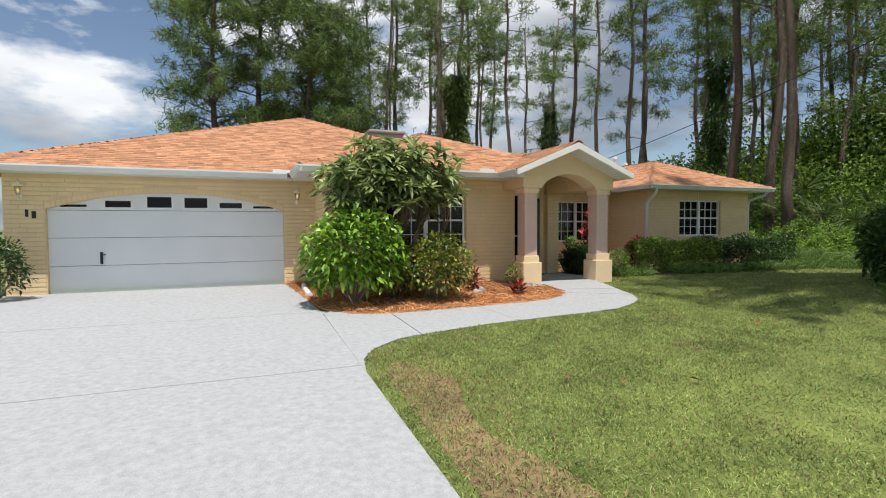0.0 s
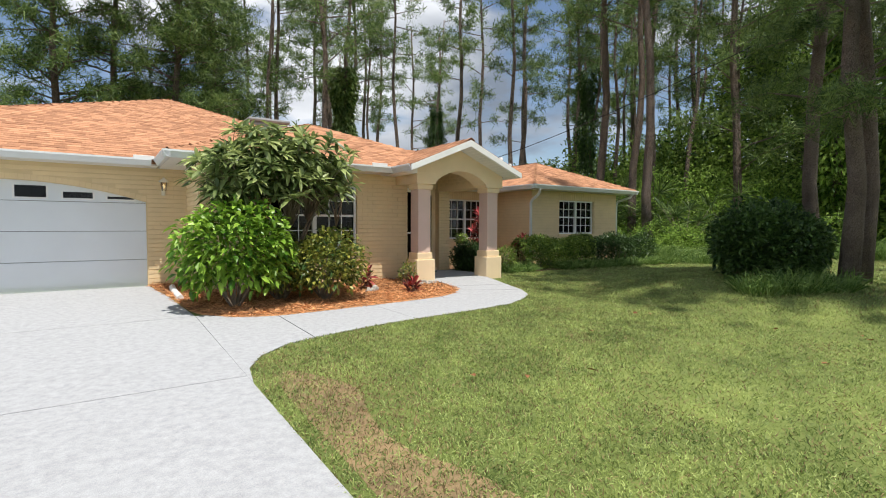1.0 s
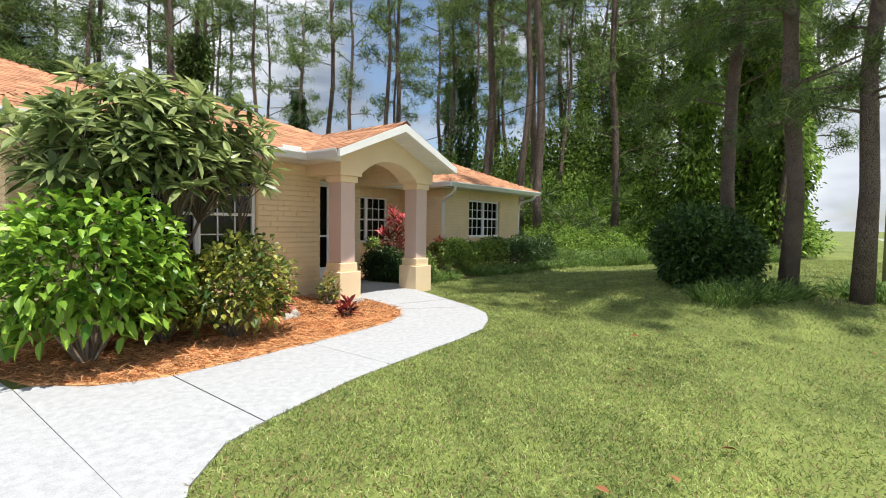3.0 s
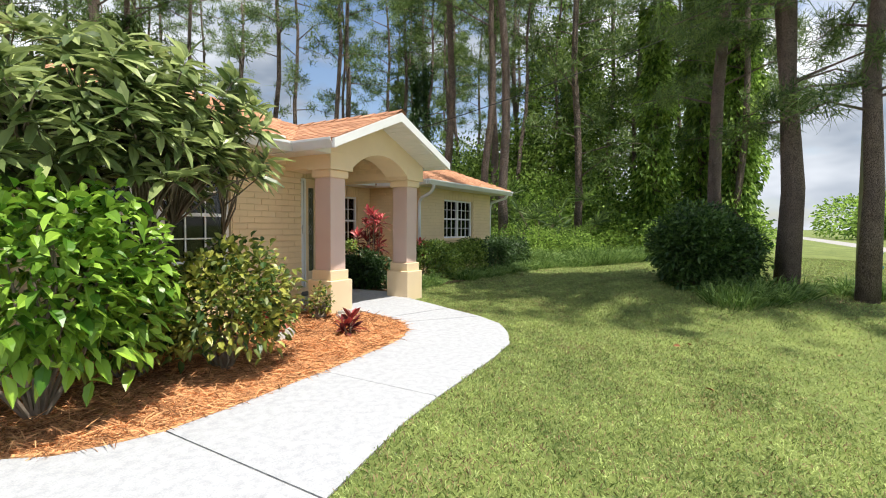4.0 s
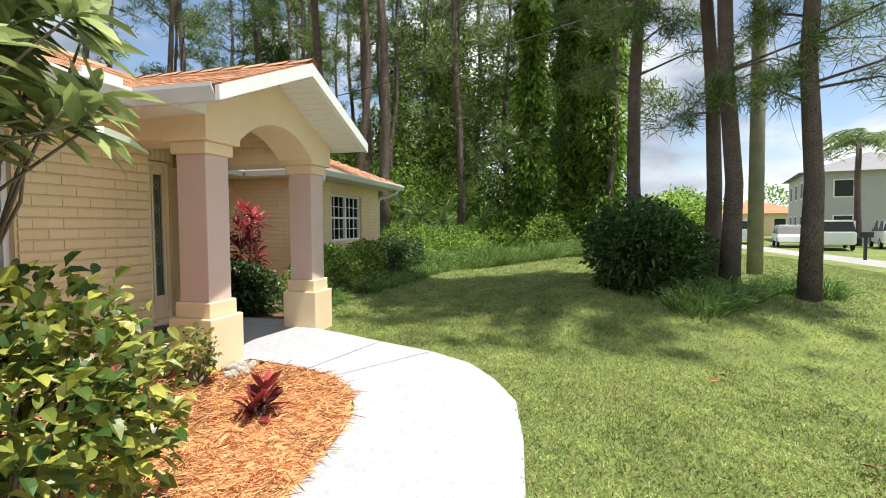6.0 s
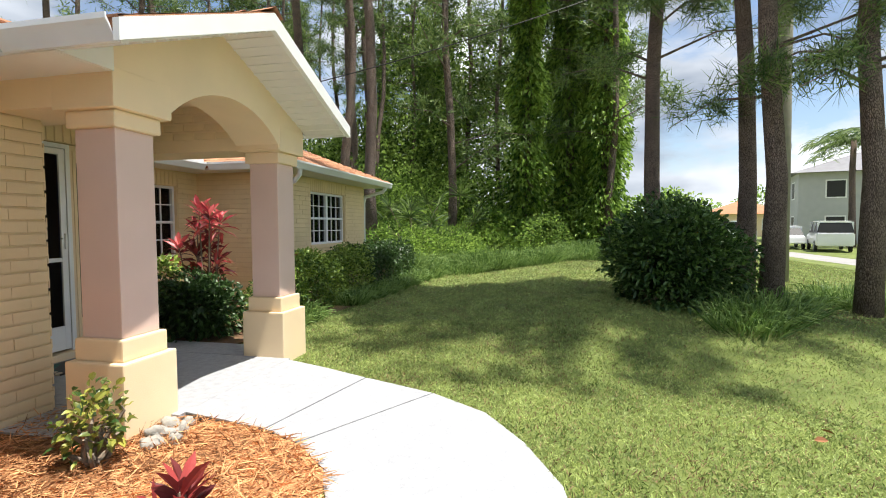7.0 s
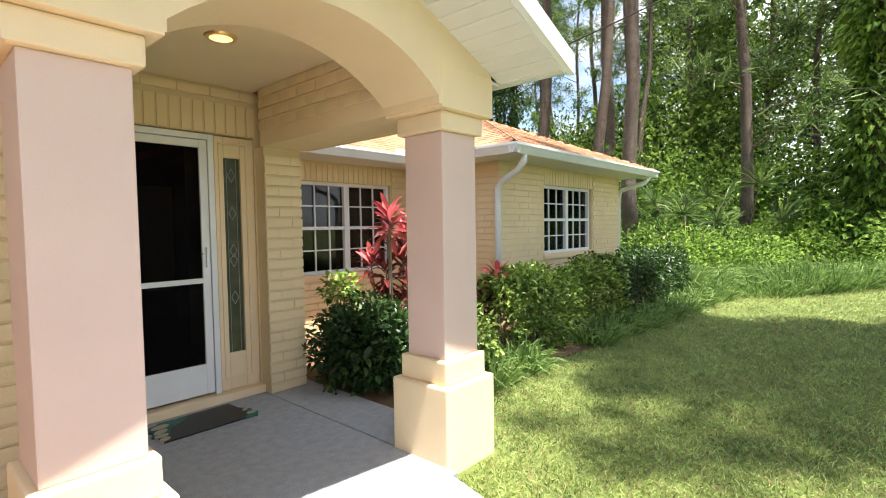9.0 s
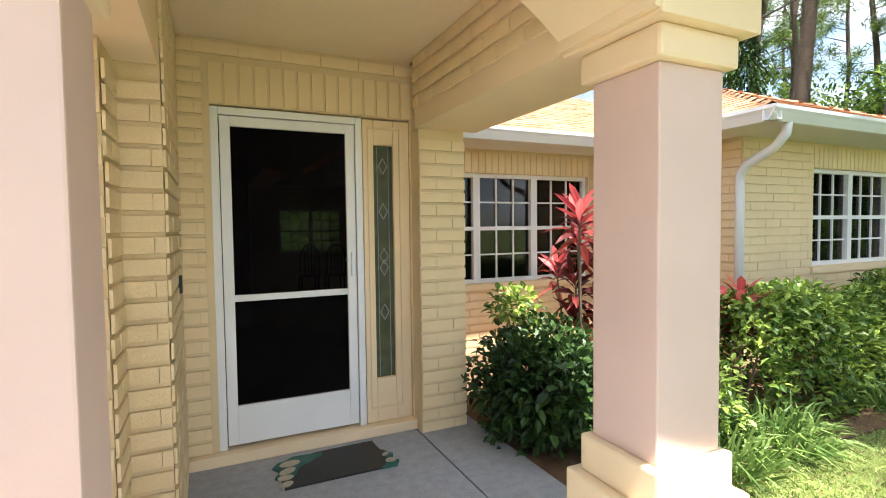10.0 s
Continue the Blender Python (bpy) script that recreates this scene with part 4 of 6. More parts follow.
def whorled_tree(name, at, clusters, mat, label, seed=5):
    """A loquat: spreading grey limbs that end in whorls of long stiff leaves."""
    base = (at[0], at[1], float(ground_z(at[0], at[1])))
    top = empty(name, base, label, "tree")
    r = np.random.default_rng(seed)
    pos, ways, centre = [], [], []
    for c in clusters:
        centre.append(c)
        out = unit(np.array(c) - np.array((0, 0, 1.2))) + (0, 0, 0.45)
        k = r.integers(11, 17)
        ang = np.linspace(0, 2 * math.pi, k, endpoint=False) + r.random() * 6
        ax = unit(out + r.normal(size=3) * 0.2)
        s = unit(np.cross(ax, (0.3, 0.2, 1.0)))
        t = np.cross(ax, s)
        for j, a in enumerate(ang):
            open_ = 0.55 + 0.85 * r.random()
            ways.append(ax * (1.15 - open_ * 0.75) + (s * math.cos(a) + t * math.sin(a)) * open_)
            pos.append(np.array(c) + ax * r.uniform(-0.06, 0.05))
    pos, ways = np.array(pos), np.array(ways)
    leaf_mesh("leaves", pos, ways, 0.20 + 0.10 * r.random(len(pos)), 0.058 + 0.024 * r.random(len(pos)), mat, top, 0.22, 0.16)
    bm = bmesh.new()
    limbs = [(-0.55, -0.35, 1.25), (0.45, -0.45, 1.30), (0.75, 0.15, 1.35), (-0.15, 0.35, 1.5), (0.05, -0.65, 1.15), (-0.75, 0.1, 1.4), (0.95, -0.5, 1.2)]
    stems(bm, (0, 0, -0.05), limbs, 0.040, 0.017, 8, 0.10, 2)
    for c in centre:
        near = min(limbs, key=lambda q: (Vector(q) - Vector(c)).length)
        a = Vector(near)
        stems(bm, a, [c], 0.011, 0.005, 5, 0.08, int(abs(c[0]) * 1000))
    part("branchwork", bm, TWIG, top, smooth=True)
    return top


r_ = np.random.default_rng(11)
clusters = []
while len(clusters) < 300:
    d = unit(r_.normal(size=3))
    if d[2] < -0.72:
        continue
    lump = 0.80 + 0.22 * math.sin(3.1 * d[0] + 1.3) * math.cos(2.7 * d[1]) + 0.12 * r_.normal()
    p = np.array((-0.15, -0.60, 2.05)) + d * np.array((1.62, 1.15, 0.85)) * lump * (0.55 + 0.45 * r_.random() ** 0.5)
    clusters.append(tuple(p))
loquat = whorled_tree("loquat_tree", (3.50, 9.95), clusters, LOQUAT, "multi-stemmed loquat tree with whorls of long leathery leaves")
shrub("citrus_shrub", (2.58, 8.80), (0.82, 0.78, 0.80), 0.92, 2700, 0.12, 0.068, CITRUS, "bright green glossy leaved shrub in the mulch bed", seed=4, low=-0.8, up=0.15, droop=0.35)
shrub("hibiscus_shrub", (4.00, 8.80), (0.66, 0.66, 0.58), 0.64, 2700, 0.088, 0.050, HIBISCUS, "loose shrub with small green and yellowing leaves", seed=6, inner=0.3)
shrub("hibiscus_shrub", (3.35, 9.15), (0.62, 0.55, 0.52), 0.60, 2200, 0.075, 0.042, HIBISCUS, "loose shrub with small green and yellowing leaves", seed=16, inner=0.3)
shrub("small_shrub", (6.13, 9.72), (0.20, 0.20, 0.24), 0.26, 240, 0.06, 0.035, HIBISCUS, "small sparse shrub beside the porch column", seed=8, inner=0.2)
shrub("corner_shrub", (-3.25, 11.55), (0.55, 0.45, 0.62), 0.62, 1500, 0.075, 0.04, DARKLEAF, "dark green clipped shrub at the garage corner", seed=9)
shrub("porch_shrub", (9.14, 11.50), (0.50, 0.46, 0.40), 0.34, 2400, 0.075, 0.042, DARKLEAF, "dark green shrub beside the porch slab", seed=10, core=500, knob=0.5)
shrub("porch_shrub", (9.12, 11.90), (0.20, 0.18, 0.17), 0.85, 230, 0.07, 0.04, HEDGE, "thin leggy shrub with a light green top", seed=12, inner=0.2)
shrub("porch_shrub", (9.55, 12.25), (0.30, 0.26, 0.22), 0.42, 420, 0.07, 0.035, HIBISCUS, "loose yellow-green shrub beside the ti plant", seed=13, inner=0.2)


def ti_plant(at, heads, leaf, label, mats=(TI, TIPINK)):
    """Cordyline: bare canes, each with a tuft of long strap leaves."""
    base = (at[0], at[1], float(ground_z(at[0], at[1])))
    top = empty("ti_plant", base, label, "plant")
    r = np.random.default_rng(int(at[0] * 100))
    pos, ways, pos2, ways2 = [], [], [], []
    bm = bmesh.new()
    for h in heads:
        for j in range(18):
            a, lift = j * 2.4 + r.random() * 0.8, (j + r.random()) / 18
            w = (math.cos(a), math.sin(a), 2.3 * lift - 0.45)
            p = np.array(h) + (0, 0, -0.22 * (1 - lift))
            (pos2 if lift > 0.55 else pos).append(p)
            (ways2 if lift > 0.55 else ways).append(w)
        tube(bm, [(h[0] * 0.2, h[1] * 0.2, -0.05), (h[0] * 0.7, h[1] * 0.7, h[2] * 0.5), h], [0.014, 0.011, 0.009], 6)
    part("branchwork", bm, TWIG, top)
    leaf_mesh("lower_leaves", np.array(pos), np.array(ways), leaf * (0.7 + 0.5 * r.random(len(pos))), leaf * 0.21, mats[0], top, 0.38, 0.2, "dark red strap leaves")
    leaf_mesh("upper_leaves", np.array(pos2), np.array(ways2), leaf * (0.7 + 0.4 * r.random(len(pos2))), leaf * 0.21, mats[1], top, 0.22, 0.2, "bright pink strap leaves")
    return top


ti_plant((5.70, 8.80), [(0, 0, 0.22), (0.08, 0.04, 0.16), (-0.08, 0.03, 0.15)], 0.27, "low dark red ti plant in the mulch", (TI, TI))
ti_plant((5.08, 9.45), [(0, 0, 0.40), (0.05, 0.06, 0.28), (-0.06, 0.02, 0.22)], 0.25, "dark red ti plant with upright leaves", (TI, TI))
ti_plant((9.72, 11.80), [(-0.37, -0.39, 1.56), (0.0, 0.05, 1.62), (0.22, -0.10, 1.50), (0.11, 0.49, 1.12), (0.10, 0.18, 1.36), (0.34, 0.14, 1.42)], 0.28, "tall pink-topped ti plant on bare canes before the brick wall")
ti_plant((9.92, 11.90), [(0.05, 0, 1.16), (-0.16, 0.05, 1.04), (0.18, -0.05, 0.98), (0.0, -0.14, 0.84), (-0.10, 0.12, 0.72), (0.16, 0.10, 0.64), (-0.14, -0.1, 0.56)], 0.30, "dense dark red ti plant under the taller pink one", (TI, TI))
ti_plant((10.70, 11.30), [(0.10, -0.08, 0.90), (0.0, 0.08, 0.70)], 0.32, "red ti plant at the end of the hedge", (TI, TIPINK))


def rock(at, size, seed):
    bm = bmesh.new()
    bmesh.ops.create_icosphere(bm, subdivisions=3, radius=size)
    for v in bm.verts:
        k = 1 + 0.55 * noise.noise(v.co * (2.2 / size) * 0.5 + Vector((seed, 0, 0))) + 0.40 * noise.noise(v.co * (7 / size) * 0.5 + Vector((0, seed, 0)))
        v.co = v.co * k
        v.co.z *= 0.7
    ob = tagged(part("rock", bm, ROCK, None, "", True), "pale pitted limestone rock on the mulch", "rock", "rocks at the column")
    ob.location = (at[0], at[1], float(ground_z(*at)) + size * 0.35)
    ob.rotation_euler = (0.3 * seed, 0.2 * seed, seed)


for k, (x, y, s) in enumerate([(6.42, 9.60, 0.075), (6.54, 9.66, 0.085), (6.62, 9.58, 0.06), (6.50, 9.52, 0.055), (6.68, 9.70, 0.07), (6.74, 9.62, 0.05), (5.12, 9.22, 0.09), (5.0, 9.20, 0.075)]):
    rock((x, y), s, k + 1)


def hedge(name, x0, x1, y0, y1, height, n, seed, mat, label, leaf=0.07):
    """A clipped hedge: leaves thick over its face, thin within, over a row of stems."""
    top = empty(name, ((x0 + x1) / 2, (y0 + y1) / 2, float(ground_z((x0 + x1) / 2, y0))), label, "hedge")
    r = np.random.default_rng(seed)
    cx, cy = (x0 + x1) / 2, (y0 + y1) / 2
    u, w, t = r.random(n) * 2 - 1, r.random(n) * 2 - 1, r.random(n)
    p = 3.2
    s = (np.abs(w) ** p + np.abs(t) ** p) ** (-1 / p)
    depth = 0.72 + 0.30 * r.random(n) ** 0.7
    x = cx + u * (x1 - x0) / 2
    bumps = 1 + 0.10 * np.sin(x * 3.3 + seed) + 0.07 * np.sin(x * 7.7 + w * 3)
    y = cy + w * s * depth * (y1 - y0) / 2 * bumps
    z = np.clip(t * s * depth * height * bumps, 0.03, None)
    at = np.stack([x - cx, y - cy, z], 1)
    way = np.stack([r.normal(size=n) * 0.6, (y - cy) * 1.2 + r.normal(size=n) * 0.5, 0.4 + r.normal(size=n) * 0.5], 1)
    leaf_mesh("leaves", at, way, leaf * (0.7 + 0.6 * r.random(n)), leaf * 0.55, mat, top, 0.2)
    bm = bmesh.new()
    for k in range(int((x1 - x0) / 0.35)):
        bx = x0 - cx + 0.2 + 0.35 * k
        stems(bm, (bx, 0, -0.05), [(bx + 0.1, 0.15, height * 0.7), (bx - 0.1, -0.15, height * 0.65)], 0.014, 0.005, 5, 0.05, k)
    part("branchwork", bm, TWIG, top)
    return top


hedge("hedge", 10.55, 13.4, 10.75, 11.55, 0.86, 11000, 21, HEDGE, "clipped green hedge below the bedroom window")
hedge("hedge", 13.2, 16.6, 10.75, 11.6, 0.90, 10000, 22, DARKLEAF, "dark clipped hedge at the end of the wing")


def grass_clump(name, at, n, spread, length, mat, label, category="plant", seed=1, lean=0.8):
    base = (at[0], at[1], float(ground_z(*at)))
    top = empty(name, base, label, category)
    r = np.random.default_rng(seed)
    a, d = r.random(n) * 6.283, spread * r.random(n) ** 0.6
    p = np.stack([np.cos(a) * d, np.sin(a) * d, 0 * a], 1)
    p[:, 2] = ground_z(p[:, 0] + at[0], p[:, 1] + at[1]) - base[2] - 0.01
    w = np.stack([np.cos(a) * lean * r.random(n) + r.normal(size=n) * 0.3, np.sin(a) * lean * r.random(n) + r.normal(size=n) * 0.3, 0.7 + 0 * a], 1)
    blade_mesh("foliage", p, w, length * (0.5 + 0.8 * r.random(n)), 0.014, mat, top, 0.35)
    return top


for k, (x, y, s) in enumerate([(9.75, 10.75, 0.33), (10.35, 10.72, 0.30), (11.9, 10.62, 0.3), (12.6, 10.6, 0.3), (13.3, 10.55, 0.32), (14.0, 10.5, 0.3), (14.8, 10.5, 0.32), (15.6, 10.5, 0.35), (16.4, 10.4, 0.4)]):
    grass_clump("border_grass", (x, y), 520, s, 0.42, WEED, "tuft of arching border grass before the hedge", "grass", 30 + k)
shrub("edge_shrub", (9.85, 10.95), (0.40, 0.35, 0.34), 0.36, 900, 0.06, 0.03, HEDGE, "light green feathery shrub beside the column", seed=33)

# the thicket at the side of the lawn
shrub("round_shrub", (11.75, 5.40), (0.72, 0.70, 0.68), 0.62, 8000, 0.095, 0.048, ROUNDLEAF, "large dark green rounded shrub under the pines", seed=41, inner=0.55, core=1500, knob=0.75, up=0.6)
shrub("round_shrub", (12.35, 5.0), (0.58, 0.55, 0.66), 0.58, 3000, 0.105, 0.050, ROUNDLEAF, "dark green shrub leaning against a pine", seed=45, inner=0.5, core=600)
shrub("round_shrub", (11.45, 5.75), (0.48, 0.45, 0.60), 0.66, 2400, 0.10, 0.048, ROUNDLEAF, "dark green shrub with long loose shoots", seed=47, inner=0.3)
for k, (x, y, s, h) in enumerate([(10.55, 4.85, 0.42, 0.5), (10.9, 4.55, 0.45, 0.55), (11.3, 4.15, 0.4, 0.5), (12.3, 3.0, 0.45, 0.5), (11.9, 2.75, 0.35, 0.45), (12.8, 2.6, 0.45, 0.45)]):
    grass_clump("weed_clump", (x, y), 420, s, h, WEED, "tangle of tall weeds at the foot of the pines", "weeds", 60 + k, 0.9)


for k in range(16):
    t = k / 15
    grass_clump("meadow_weed", (16.9 + 4.6 * t + 0.5 * math.sin(k * 2.1), 12.6 - 7.2 * t + 0.5 * math.cos(k * 1.7)), 900, 0.95, 0.75 + 0.2 * math.sin(k), WEED, "clump of tall sunlit meadow grass at the edge of the lawn", "weeds", 160 + k, 0.9)


# ---- pines ----
def pine(name, at, radius, height, crown_from, crown_r, tufts, label, bark=BARK, seed=1, lean=(0, 0), vine=False, needle=0.22, per=34, category="pine tree", boughs=0, vine_leaf=None, shade_sweep=(0, 0)):
    """A pine: tall tapered trunk, crooked limbs in the upper part, tufts of needles at their ends."""
    base = (at[0], at[1], float(ground_z(*at)) - 0.05)
    top = empty(name, base, label, category)
    r = random.Random(seed)
    bm = bmesh.new()
    n = 9
    pts = [(lean[0] * (k / n) + 0.10 * math.sin(k * 1.3 + seed), lean[1] * (k / n) + 0.10 * math.cos(k * 1.7 + seed), height * k / n) for k in range(n + 1)]
    pts[0] = (0, 0, 0)
    rad = [radius * (1.18 if k == 0 else 1 - 0.72 * k / n) for k in range(n + 1)]
    tube(bm, pts, rad, 12 if radius > 0.12 else 8)
    part("trunk", bm, bark, top, smooth=True)
    bm = bmesh.new()
    ends = []
    limbs = max(8, tufts // 9)
    for k in range(limbs):
        h = crown_from + (height - crown_from) * (k + r.random()) / limbs
        a = r.random() * 6.283
        f = (h - crown_from) / max(height - crown_from, 0.1)
        reach = crown_r * (0.45 + 0.55 * math.sin(math.pi * min(1, 0.25 + f * 0.72))) * r.uniform(0.55, 1.1)
        t = h / height * n
        i = min(int(t), n - 1)
        o = Vector(pts[i]).lerp(Vector(pts[i + 1]), t - i)
        tip = o + Vector((math.cos(a) * reach, math.sin(a) * reach, reach * r.uniform(-0.1, 0.45)))
        # shifts limb tips sideways so the crown's shade lands where wanted
        tip += Vector((shade_sweep[0], shade_sweep[1], 0)) * r.uniform(0.35, 1.0)
        mid = o.lerp(tip, 0.5) + Vector((r.uniform(-0.2, 0.2), r.uniform(-0.2, 0.2), r.uniform(0, 0.3)))
        tube(bm, [o, mid, tip], [radius * 0.22, radius * 0.13, radius * 0.05], 5)
        for q in range(max(1, tufts // limbs)):
            s = r.uniform(0.35, 1.0)
            c = (o.lerp(mid, s * 2) if s < 0.5 else mid.lerp(tip, s * 2 - 1)) + Vector((r.gauss(0, 0.35), r.gauss(0, 0.35), r.gauss(0.1, 0.22))) * (crown_r * 0.26)
            ends.append(c)
    for k in range(boughs):
        a, h = r.random() * 6.283, r.uniform(3.0, 6.6)
        t = h / height * n
        i = int(t)
        o = Vector(pts[i]).lerp(Vector(pts[i + 1]), t - i)
        reach = r.uniform(0.9, 2.3)
        tip = o + Vector((math.cos(a) * reach, math.sin(a) * reach, r.uniform(-0.5, 0.25)))
        mid = o.lerp(tip, 0.5) + Vector((0, 0, 0.22))
        tube(bm, [o, mid, tip], [0.028, 0.016, 0.006], 5)
        for q in range(5):
            s = r.uniform(0.45, 1.0)
            ends.append((o.lerp(mid, s * 2) if s < 0.5 else mid.lerp(tip, s * 2 - 1)) + Vector((r.gauss(0, 0.16), r.gauss(0, 0.16), r.gauss(0, 0.10))))
    part("branchwork", bm, bark, top)
    e = np.array([tuple(c) for c in ends])
    g = np.random.default_rng(seed)
    at_ = np.repeat(e, per, 0) + g.normal(size=(len(e) * per, 3)) * needle * 0.35
    way = g.normal(size=at_.shape) + (0, 0, 0.35)
    blade_mesh("needles", at_, way, needle * (0.7 + 0.6 * g.random(len(at_))), needle * (0.055 if per > 40 else 0.11), NEEDLE, top, 0.1, flat=radius < 0.26)
    if vine:
        m = 5200 if category == "pine tree" else 8500
        hh = g.random(m) ** 0.8 * height * 0.62
        aa = g.random(m) * 6.283
        rr = radius + (0.10 + (0.75 if category == "pine tree" else 0.70) * g.random(m) ** 1.5) * (0.75 + 0.35 * np.sin(hh * 1.9 + seed)) * np.clip(1.2 - hh / height, 0.3, 1)
        p = np.stack([np.cos(aa) * rr, np.sin(aa) * rr, hh], 1)
        leaf_mesh("vine_leaves", p, np.stack([np.cos(aa), np.sin(aa), g.normal(size=m) * 0.5 - 0.2], 1), 0.16 if category == "pine tree" else 0.20, 0.10 if category == "pine tree" else 0.13, vine_leaf or WOODS, top, 0.5, label="green climbing vine on the trunk", flat=True)
    return top


NEAR = "tall pine with plated grey-brown bark"
# upper crowns, out of view, are pushed over the lawn to shade it
pine("pine_tree", (12.78, 4.11), 0.14, 17, 6.5, 3.0, 400, NEAR, seed=1, lean=(0.3, 0.3), needle=0.30, per=86, shade_sweep=(-2.6, 0.6))
pine("pine_tree", (11.90, 4.06), 0.145, 17, 6.5, 3.0, 400, NEAR, seed=2, lean=(0.5, 0.2), needle=0.30, per=86, boughs=15, shade_sweep=(-2.5, -0.6))
pine("pine_tree", (11.50, 3.04), 0.145, 17, 6.5, 3.0, 400, NEAR, seed=3, lean=(0.8, -0.2), needle=0.30, per=86, boughs=16, shade_sweep=(-2.2, -0.6))
pine("pine_tree", (13.9, 5.25), 0.15, 18, 7.0, 3.0, 400, NEAR, seed=4, lean=(-0.2, 0.3), needle=0.30, per=86, boughs=9, shade_sweep=(-3.2, 0.9))
pine("pine_tree", (19.66, 13.05), 0.20, 24, 13, 3.5, 200, NEAR, seed=5, lean=(-0.6, 0.2), needle=0.35)

# ---- the woods behind ----
g = random.Random(5)
FAR = "tall slender pine in the woods behind the house"
spots = []


def room_for(x, y, gap=2.2):
    return all((x - a) ** 2 + (y - b) ** 2 > gap * gap for a, b in spots)


# behind the house, from its garage end to its wing
while len(spots) < 22:
    x, y = g.uniform(8.5, 28), g.uniform(25, 48)
    if room_for(x, y, 3.0):
        spots.append((x, y))
# beside the lawn, behind the meadow
while len(spots) < 58:
    x, y = g.uniform(20.5, 42), g.uniform(3.8, 30)
    if x + 0.55 * y > 26.5 and y > 3.8 + (x - 24) * -0.1 and room_for(x, y):
        spots.append((x, y))
for k, (x, y) in enumerate(spots):
    leafy_side = x > 20 and y < 0.45 * x + 2
    pine("pine_tree", (x, y), g.uniform(0.12, 0.22), g.uniform(17, 25), g.uniform(3.0, 7.0) if leafy_side else g.uniform(7, 12), g.uniform(2.2, 3.8), 250 if leafy_side else 150, FAR, DARKBARK, 100 + k,
         (g.uniform(-0.8, 0.8), g.uniform(-0.8, 0.8)), k % 7 == 3, 0.40, 26, vine_leaf=DARKLEAF if y > 20 else WOODS)
for k, (x, y, h) in enumerate([(-0.8, 30.5, 17), (1.6, 31.5, 19), (4.2, 30.0, 17), (6.2, 32, 15)]):
    pine("broad_pine_tree", (x, y), 0.22, h, 3.5, 3.4, 760, "broad dark pine with dense foliage behind the garage", DARKBARK, 400 + k, (0.3, 0.1), False, 0.42, 30)
for k, (x, y) in enumerate([(24.6, 5.2), (25.6, 6.6), (26.4, 5.0), (24.4, 8.2), (28, 6.2), (12.2, 27.0)]):
    pine("vine_tree", (x, y), 0.2, 19 - k * 0.6, 9, 2.4, 120, "tall tree wrapped in a column of green vines", DARKBARK, 300 + k, (0.3, -0.2), True, 0.40, 20, "tree", vine_leaf=WOODS if y < 20 else NEEDLE)


def thicket(name, rows, seed, label, mat=WOODS, leaf=0.17):
    """Undergrowth: overlapping mounds of leaves of many sizes."""
    r = np.random.default_rng(seed)
    at, way = [], []
    for x, y, rad, h, n in rows:
        p, d = shell_points(n, (x, y, float(ground_z(x, y)) + h * 0.35), (rad, rad, h * 0.68), 14, 0.6, -0.45, int(x * 10 + y) % 1000)
        p[:, 2] = np.maximum(p[:, 2], float(ground_z(x, y)))
        at.append(p)
        way.append(d + r.normal(size=d.shape) * 0.6 + (0, 0, 0.2))
    at, way = np.concatenate(at), np.concatenate(way)
    ob = leaf_mesh(name, at, way, leaf * (0.6 + 0.8 * r.random(len(at))), leaf * 0.5, mat, None, 0.25, flat=True)
    return tagged(ob, label, "undergrowth", kind="stuff")


rows = []
for k in range(34):
    t = g.random()
    rows.append((17.0 + 5.5 * t + g.uniform(0, 3.5), 13.8 - 8.0 * t + g.uniform(-0.6, 3.0), g.uniform(0.6, 1.2), g.uniform(0.7, 1.7), 1000))
thicket("low_undergrowth", rows, 71, "sunlit low weeds and brambles at the edge of the lawn", WOODS, 0.11)
rows = []
for k in range(34):
    x = g.uniform(6, 26)
    rows.append((x, g.uniform(23, 30), g.uniform(1.4, 2.6), g.uniform(2.6, 5.2), 1300))
for k in range(44):
    t = g.random()
    rows.append((20.5 + 4.5 * t + g.uniform(0, 5), 17.5 - 12.0 * t + g.uniform(-1, 5), g.uniform(1.1, 2.2), g.uniform(1.8, 4.2), 1300))
thicket("undergrowth", rows, 72, "dense woodland undergrowth behind the lawn", WOODS, 0.20)
rows = []
for k in range(110):
    t = g.random()
    x, y = (g.uniform(12, 28), g.uniform(34, 50)) if k % 3 == 1 else (27 + 4 * t + g.uniform(0, 11), 23 - 19.5 * t + g.uniform(0, 9))
    rows.append((x, y, g.uniform(2.0, 3.6), g.uniform(10, 18) if y < 0.45 * x + 1 else g.uniform(4, 8), 1700))
thicket("far_woods", rows, 73, "dark wall of far woodland foliage", FARLEAF, 0.27)

# ---- street beyond the trees ----
ASPHALT = material("grey_asphalt", (0.30, 0.29, 0.28), 0.9, 0.15, 3.0, 0.5, 80)
CARWHITE = material("white_car_paint", (0.80, 0.81, 0.82), 0.25, 0.04, 2.0)
TYRE = material("black_tyre", (0.02, 0.02, 0.02), 0.8, 0.2, 20.0)
GREYWALL = material("grey_siding", (0.45, 0.45, 0.45), 0.8, 0.08, 2.0, 0.3, 20)
FARROOF = material("orange_far_roof", (0.42, 0.19, 0.10), 0.9, 0.15, 2.0)
GREYROOF = material("grey_far_roof", (0.22, 0.22, 0.23), 0.9, 0.15, 2.0)
POLEWOOD = material("weathered_pole", (0.23, 0.22, 0.17), 0.9, 0.3, 4.0, 0.6, 18)


